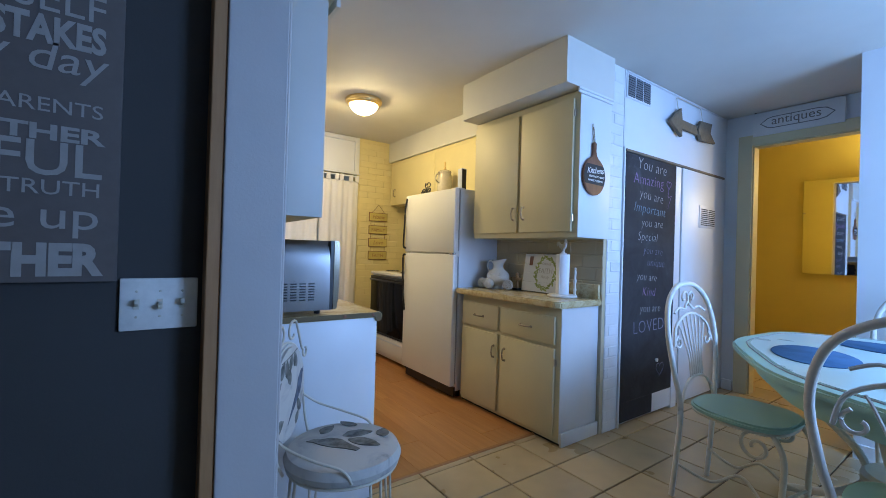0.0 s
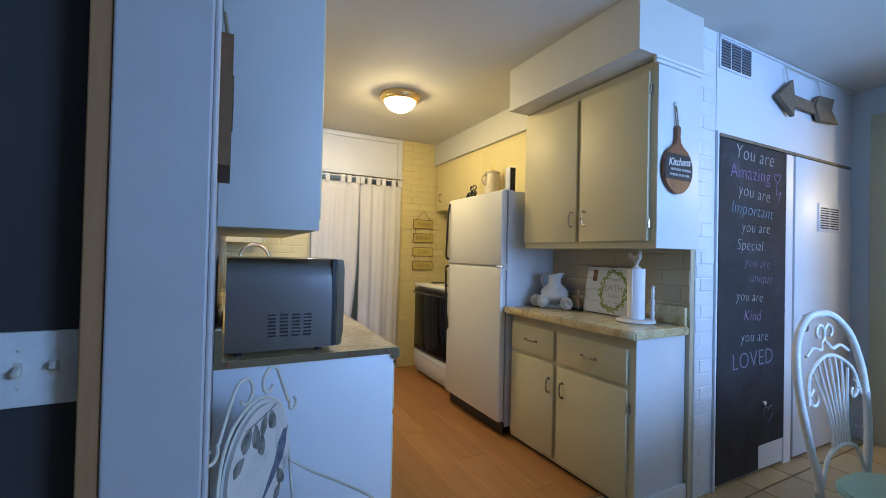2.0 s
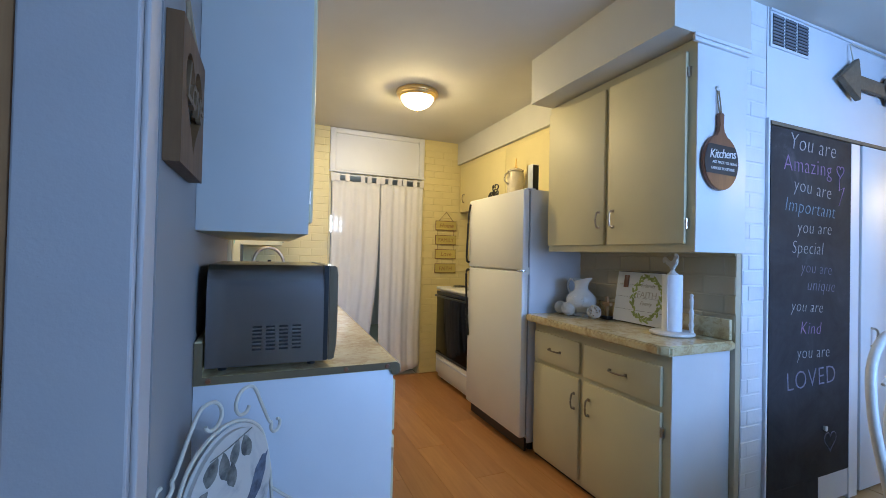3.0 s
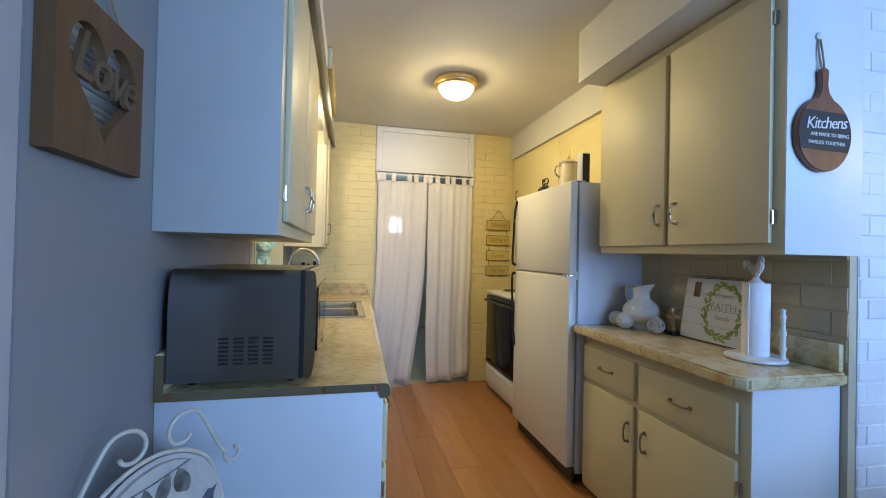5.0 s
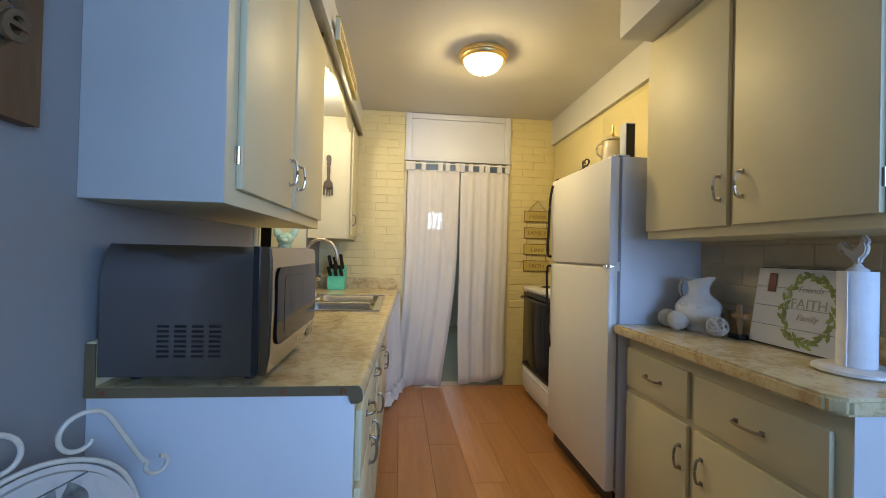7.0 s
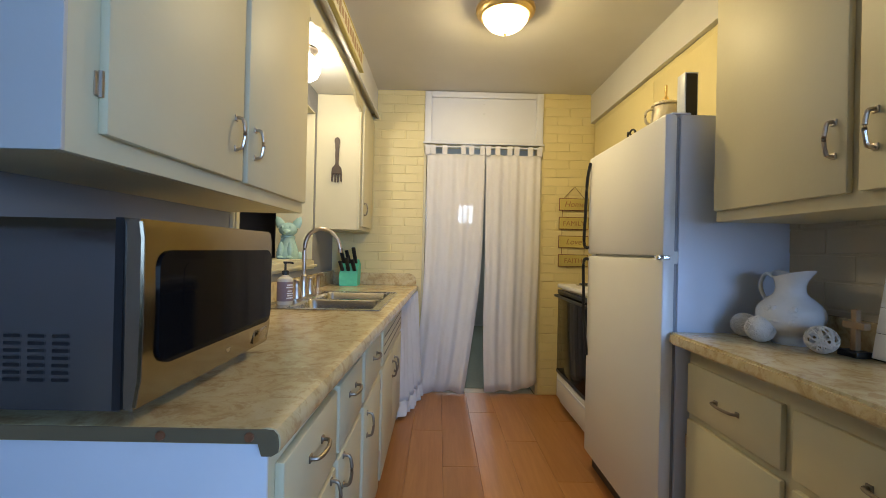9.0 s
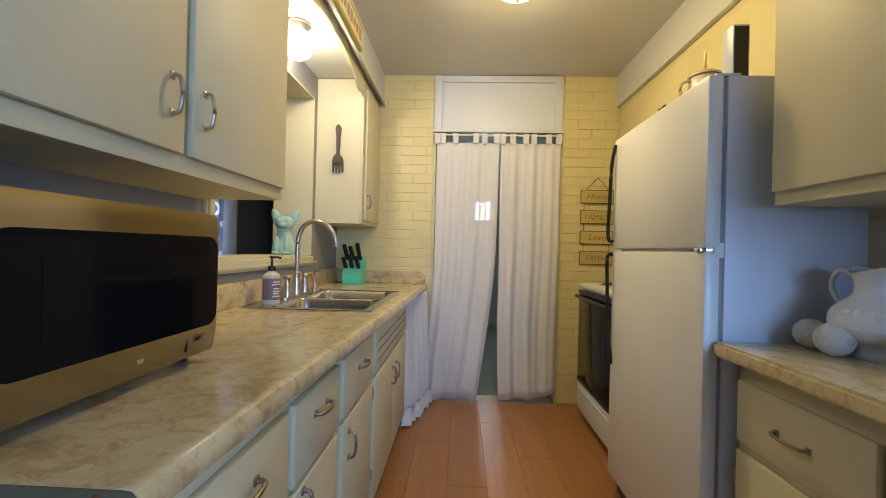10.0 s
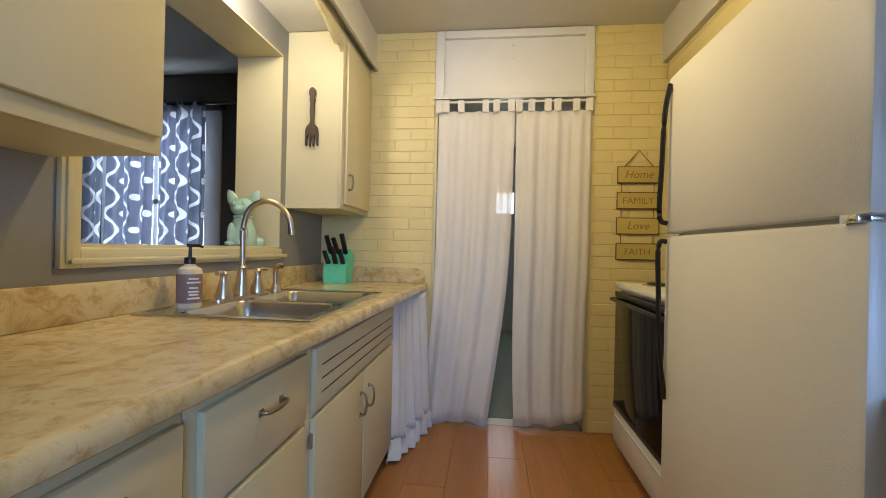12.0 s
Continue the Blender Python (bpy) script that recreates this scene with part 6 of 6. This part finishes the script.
part("tabletop", turned(slab(oval(0), 0.728, 0.762, "z", 0.010), TM), M_mint, tb)
part("inlay", turned(slab(oval(0.075), 0.7615, 0.7655, "z", 0.002), TM), paint("pale_mint_top", (0.50, 0.68, 0.64), 0.30, 0.05, 60, 0.1), tb, "paler raised tabletop centre")
part("groove", turned(tube([(x, y, 0.7625) for x, y in oval(0.06)[::2]] + [(*oval(0.06)[0], 0.7625)], 0.003, 6, sub=2), TM), M_gasket, tb, "grey painted line round the top")
part("apron", turned(slab(oval(0.10), 0.625, 0.7275, "z", 0.010), TM), M_mint, tb)
for i in range(4):
    a = math.pi / 4 + i * math.pi / 2
    m = TM @ Matrix.Diagonal((1.25, 0.85, 1.0, 1.0)) @ Matrix.Rotation(a, 4, "Z")
    part("leg", turned(tube([(0.46, 0, 0.628), (0.36, 0, 0.48), (0.20, 0, 0.36), (0.16, 0, 0.25), (0.28, 0, 0.12), (0.46, 0, 0.035), (0.50, 0, 0.018)], 0.018, 10), m), M_wire, tb)
part("hub", turned(lathe([(0, 0.27), (0.15, 0.27), (0.165, 0.285), (0.165, 0.315), (0.15, 0.33), (0, 0.33)], n=28), TM), M_wire, tb)
for x, y, rz in ((3.10, 1.27, 20), (2.71, 0.77, 95), (3.63, 1.10, 80)):
    pm = turned(lathe([(0, 0.0), (0.225, 0.0), (0.228, 0.003), (0.222, 0.006), (0, 0.005)], n=40), at(x, y, 0.7660) @ Matrix.Rotation(radians(rz), 4, "Z") @ Matrix.Diagonal((1.0, 0.66, 1, 1)))
    solid("placemat", pm, M_blue, "blue woven oval placemat on the mint table", "placemat", "placemats on the table")

dc = thing("dining_chair", (0, 0, 0), "white scrolled iron dining chair with a mint wooden seat", "chair", "chairs round the table")
seat = [(0.20 * math.copysign(abs(math.cos(a)) ** 0.75, math.cos(a)) * (1.0 + 0.10 * math.sin(a)), 0.21 * math.copysign(abs(math.sin(a)) ** 0.8, math.sin(a))) for a in [2 * math.pi * i / 40 for i in range(40)]]
part("seat", slab(seat, 0.448, 0.475, "z", 0.009), M_mint, dc, "mint painted wooden seat")
part("seat_rail", tube([(x * 0.94, y * 0.94, 0.440) for x, y in seat[::4]] + [(seat[0][0] * 0.94, seat[0][1] * 0.94, 0.440)], 0.007, 8, sub=3), M_wire, dc)
BY = -0.205


def yb(z):
    return BY - 0.16 * max(0.0, z - 0.46) ** 1.4


hoop = [(-0.165, BY - 0.03, 0.006), (-0.160, BY - 0.012, 0.22), (-0.158, BY, 0.45), (-0.180, yb(0.62), 0.62), (-0.198, yb(0.80), 0.80), (-0.165, yb(0.95), 0.95), (-0.085, yb(1.03), 1.03), (0, yb(1.045), 1.045), (0.085, yb(1.03), 1.03), (0.165, yb(0.95), 0.95), (0.198, yb(0.80), 0.80), (0.180, yb(0.62), 0.62), (0.158, BY, 0.45), (0.160, BY - 0.012, 0.22), (0.165, BY - 0.03, 0.006)]
hoop = [(x_ * (1.20 if z_ > 0.46 else 1.10), y_, z_) for x_, y_, z_ in hoop]
part("back_frame", tube(hoop, 0.013, 10), M_iron, dc)
part("back_arch", tube([(-0.19, yb(0.74), 0.74), (-0.15, yb(0.84), 0.84), (0, yb(0.895), 0.895), (0.15, yb(0.84), 0.84), (0.19, yb(0.74), 0.74)], 0.007, 8), M_iron, dc)
part("lower_arch", tube([(-0.155, yb(0.47), 0.47), (-0.10, yb(0.555), 0.555), (0, yb(0.58), 0.58), (0.10, yb(0.555), 0.555), (0.155, yb(0.47), 0.47)], 0.007, 8), M_iron, dc)
for i in range(-3, 4):
    x0, x1 = i * 0.020, i * 0.042
    zt = 0.892 - 0.006 * i * i
    part("spoke", tube([(x0, yb(0.575), 0.578 - 0.0015 * i * i), (x0 * 1.1, yb(0.68), 0.68), (x1 * 0.85, yb(0.80), 0.80), (x1, yb(zt), zt)], 0.0045, 6, sub=4), M_iron, dc)
for s in (-1, 1):
    part("scroll", tube([Vector((s * 0.155, yb(0.90), 0.90)), Vector((s * 0.10, yb(0.93), 0.925)), Vector((s * 0.045, yb(0.92), 0.915))] + spiral((s * 0.035, yb(0.975), 0.975), (-s, 0, 0), (0, 0, 1), 0.042, 0.014, -70, 260, 10), 0.006, 6, sub=3), M_iron, dc)
    part("side_scroll", tube(spiral((s * 0.140, yb(0.76), 0.755), (s, 0, 0), (0, 0, 1), 0.038, 0.012, 70, -230, 10), 0.006, 6, sub=3), M_iron, dc)
    # Legs and stretchers get the darker paint in place of shade under the seat.
    part("front_leg", tube([(s * 0.150, 0.165, 0.438), (s * 0.165, 0.205, 0.36), (s * 0.160, 0.200, 0.20), (s * 0.165, 0.195, 0.008)], 0.012, 10), M_wire, dc)
    part("leg_scroll", tube(spiral((s * 0.158, 0.105, 0.375), (0, 1, 0), (0, 0, 1), 0.070, 0.014, 60, 560, 18), 0.008, 8, sub=2), M_wire, dc)
    part("side_stretcher", tube([(s * 0.160, BY - 0.012, 0.16), (s * 0.13, -0.08, 0.13), (s * 0.11, 0.03, 0.20), (s * 0.13, 0.12, 0.14), (s * 0.160, 0.198, 0.12)], 0.007, 8), M_wire, dc)
part("front_stretcher", tube([(-0.158, 0.197, 0.14), (0, 0.15, 0.11), (0.158, 0.197, 0.14)], 0.007, 8), M_wire, dc)
copy_thing(dc, pose(2.47, 0.855, 0, 0, 0, -88))
copy_thing(dc, pose(3.82, 0.98, 0, 0, 0, 92))
dc.matrix_basis = pose(3.02, 1.50, 0, 0, 0, 178)


# ---- floors and bricks, piece by piece ----
floor = bpy.data.objects["floor"]


def shared(name, bm, material):
    me = bpy.data.meshes.new(name)
    bm.to_mesh(me)
    bm.free()
    me.materials.append(material)
    return me


def piece(name, me, parent, x, y, z):
    o = new(name, me)
    o.parent = parent
    o.location = (x, y, z)
    return o


rnd = random.Random(4)
PW, PL = 0.195, 1.21
plank = shared("plank", box(-PW / 2 + 0.0004, PW / 2 - 0.0004, -PL / 2 + 0.001, PL / 2 - 0.001, -0.010, 0.0, 0.0012, 1), M_plank)
EDGE = 2.60
for i in range(10):
    x = 1.53 + PW * (i + 0.5)
    y = EDGE - PL * ((i * 0.37) % 1.0)
    while y < 5.30:
        y0, y1 = max(y, EDGE), min(y + PL, 5.30)
        if y1 - y0 > 0.03:
            if y1 - y0 > PL - 1e-4:
                me = plank
            else:
                me = shared("plank", box(-PW / 2 + 0.0004, PW / 2 - 0.0004, -(y1 - y0) / 2 + 0.001, (y1 - y0) / 2 - 0.001, -0.010, 0.0, 0.0012, 1), M_plank)
            piece("plank", me, floor, x, (y0 + y1) / 2, 0.0)
        y += PL
structure("threshold_strip", slab([(EDGE - 0.014, 0.0), (EDGE - 0.008, 0.006), (EDGE + 0.008, 0.006), (EDGE + 0.014, 0.0)], 1.5, 2.80, "x"), M_trimw, "worn tan threshold strip between planks and tiles")
for i in range(3):
    piece("tile", shared("tile", box(-0.152, 0.152, -0.057, 0.057, -0.010, 0.0, 0.003, 1), M_tile), floor, 1.912 + 0.309 * i, 5.360, 0.0)
TW, TH = 0.345, 0.300
tile = shared("tile", box(-TW / 2 + 0.004, TW / 2 - 0.004, -TH / 2 + 0.004, TH / 2 - 0.004, -0.010, 0.0, 0.003, 1), M_tile)
x = 1.905 - TW * 6 + TW / 2
while x < 6.4:
    y = 2.25 + TH / 2 - 11 * TH
    while y - TH / 2 < EDGE - 0.02:
        o = piece("tile", tile, floor, x, y, 0.0)
        if y + TH / 2 > EDGE - 0.012:
            o.scale = (1, (EDGE - 0.012 - (y - TH / 2)) / TH, 1)
            o.location.y = (y - TH / 2 + EDGE - 0.012) / 2
        y += TH
    x += TW

CW, CH_ = 0.207, 0.0715
brick_far = shared("brick", box(-CW / 2 + 0.002, CW / 2 - 0.002, 0.0, 0.016, -CH_ / 2 + 0.002, CH_ / 2 - 0.002, 0.003, 1), M_brick)


def brick_row(parent, me, spans, z, r, axis="x", depth=FAR, face=1):
    """Lays one course over the spans, in running bond."""
    off = (r % 2) * CW / 2 + 0.03
    for a, b in spans:
        k = math.floor((a - off) / CW)
        while off + k * CW < b:
            p0, p1 = max(a, off + k * CW), min(b, off + (k + 1) * CW)
            if p1 - p0 > 0.02:
                mid, s = (p0 + p1) / 2, (p1 - p0) / CW
                j = rnd.uniform(-0.0018, 0.0018)
                if axis == "x":
                    o = piece("brick", me, parent, mid, depth + j, z)
                    o.scale = (s, 1, 1)
                else:
                    o = piece("brick", me, parent, depth + j, mid, z)
                    o.scale = (1, s, 1)
                o.rotation_euler = (rnd.uniform(-0.006, 0.006), rnd.uniform(-0.004, 0.004), 0)
            k += 1


north = bpy.data.objects["wall_north"]
r = 0
z = CH_ / 2
while z < CEIL:
    spans = [(DX1 + 0.002, DEEP)] if z > 0 else []
    if z > 0.90:
        spans.append((LEFT, DX0 - 0.002))
    else:
        spans.append((1.60, DX0 - 0.002))
    brick_row(north, brick_far, spans, z, r)
    z += CH_
    r += 1
east = bpy.data.objects["wall_east"]
brick_end = shared("brick", box(-CW / 2 + 0.002, CW / 2 - 0.002, 0.0, 0.02, -CH_ / 2 + 0.002, CH_ / 2 - 0.002, 0.004, 1), M_brickw)
r, z = 0, CH_ / 2
while z < CEIL - 0.03:
    brick_row(east, brick_end, [(RIGHT + 0.038, 3.354)], z, r, "x", 2.355)
    z += CH_
    r += 1
EH = 0.088
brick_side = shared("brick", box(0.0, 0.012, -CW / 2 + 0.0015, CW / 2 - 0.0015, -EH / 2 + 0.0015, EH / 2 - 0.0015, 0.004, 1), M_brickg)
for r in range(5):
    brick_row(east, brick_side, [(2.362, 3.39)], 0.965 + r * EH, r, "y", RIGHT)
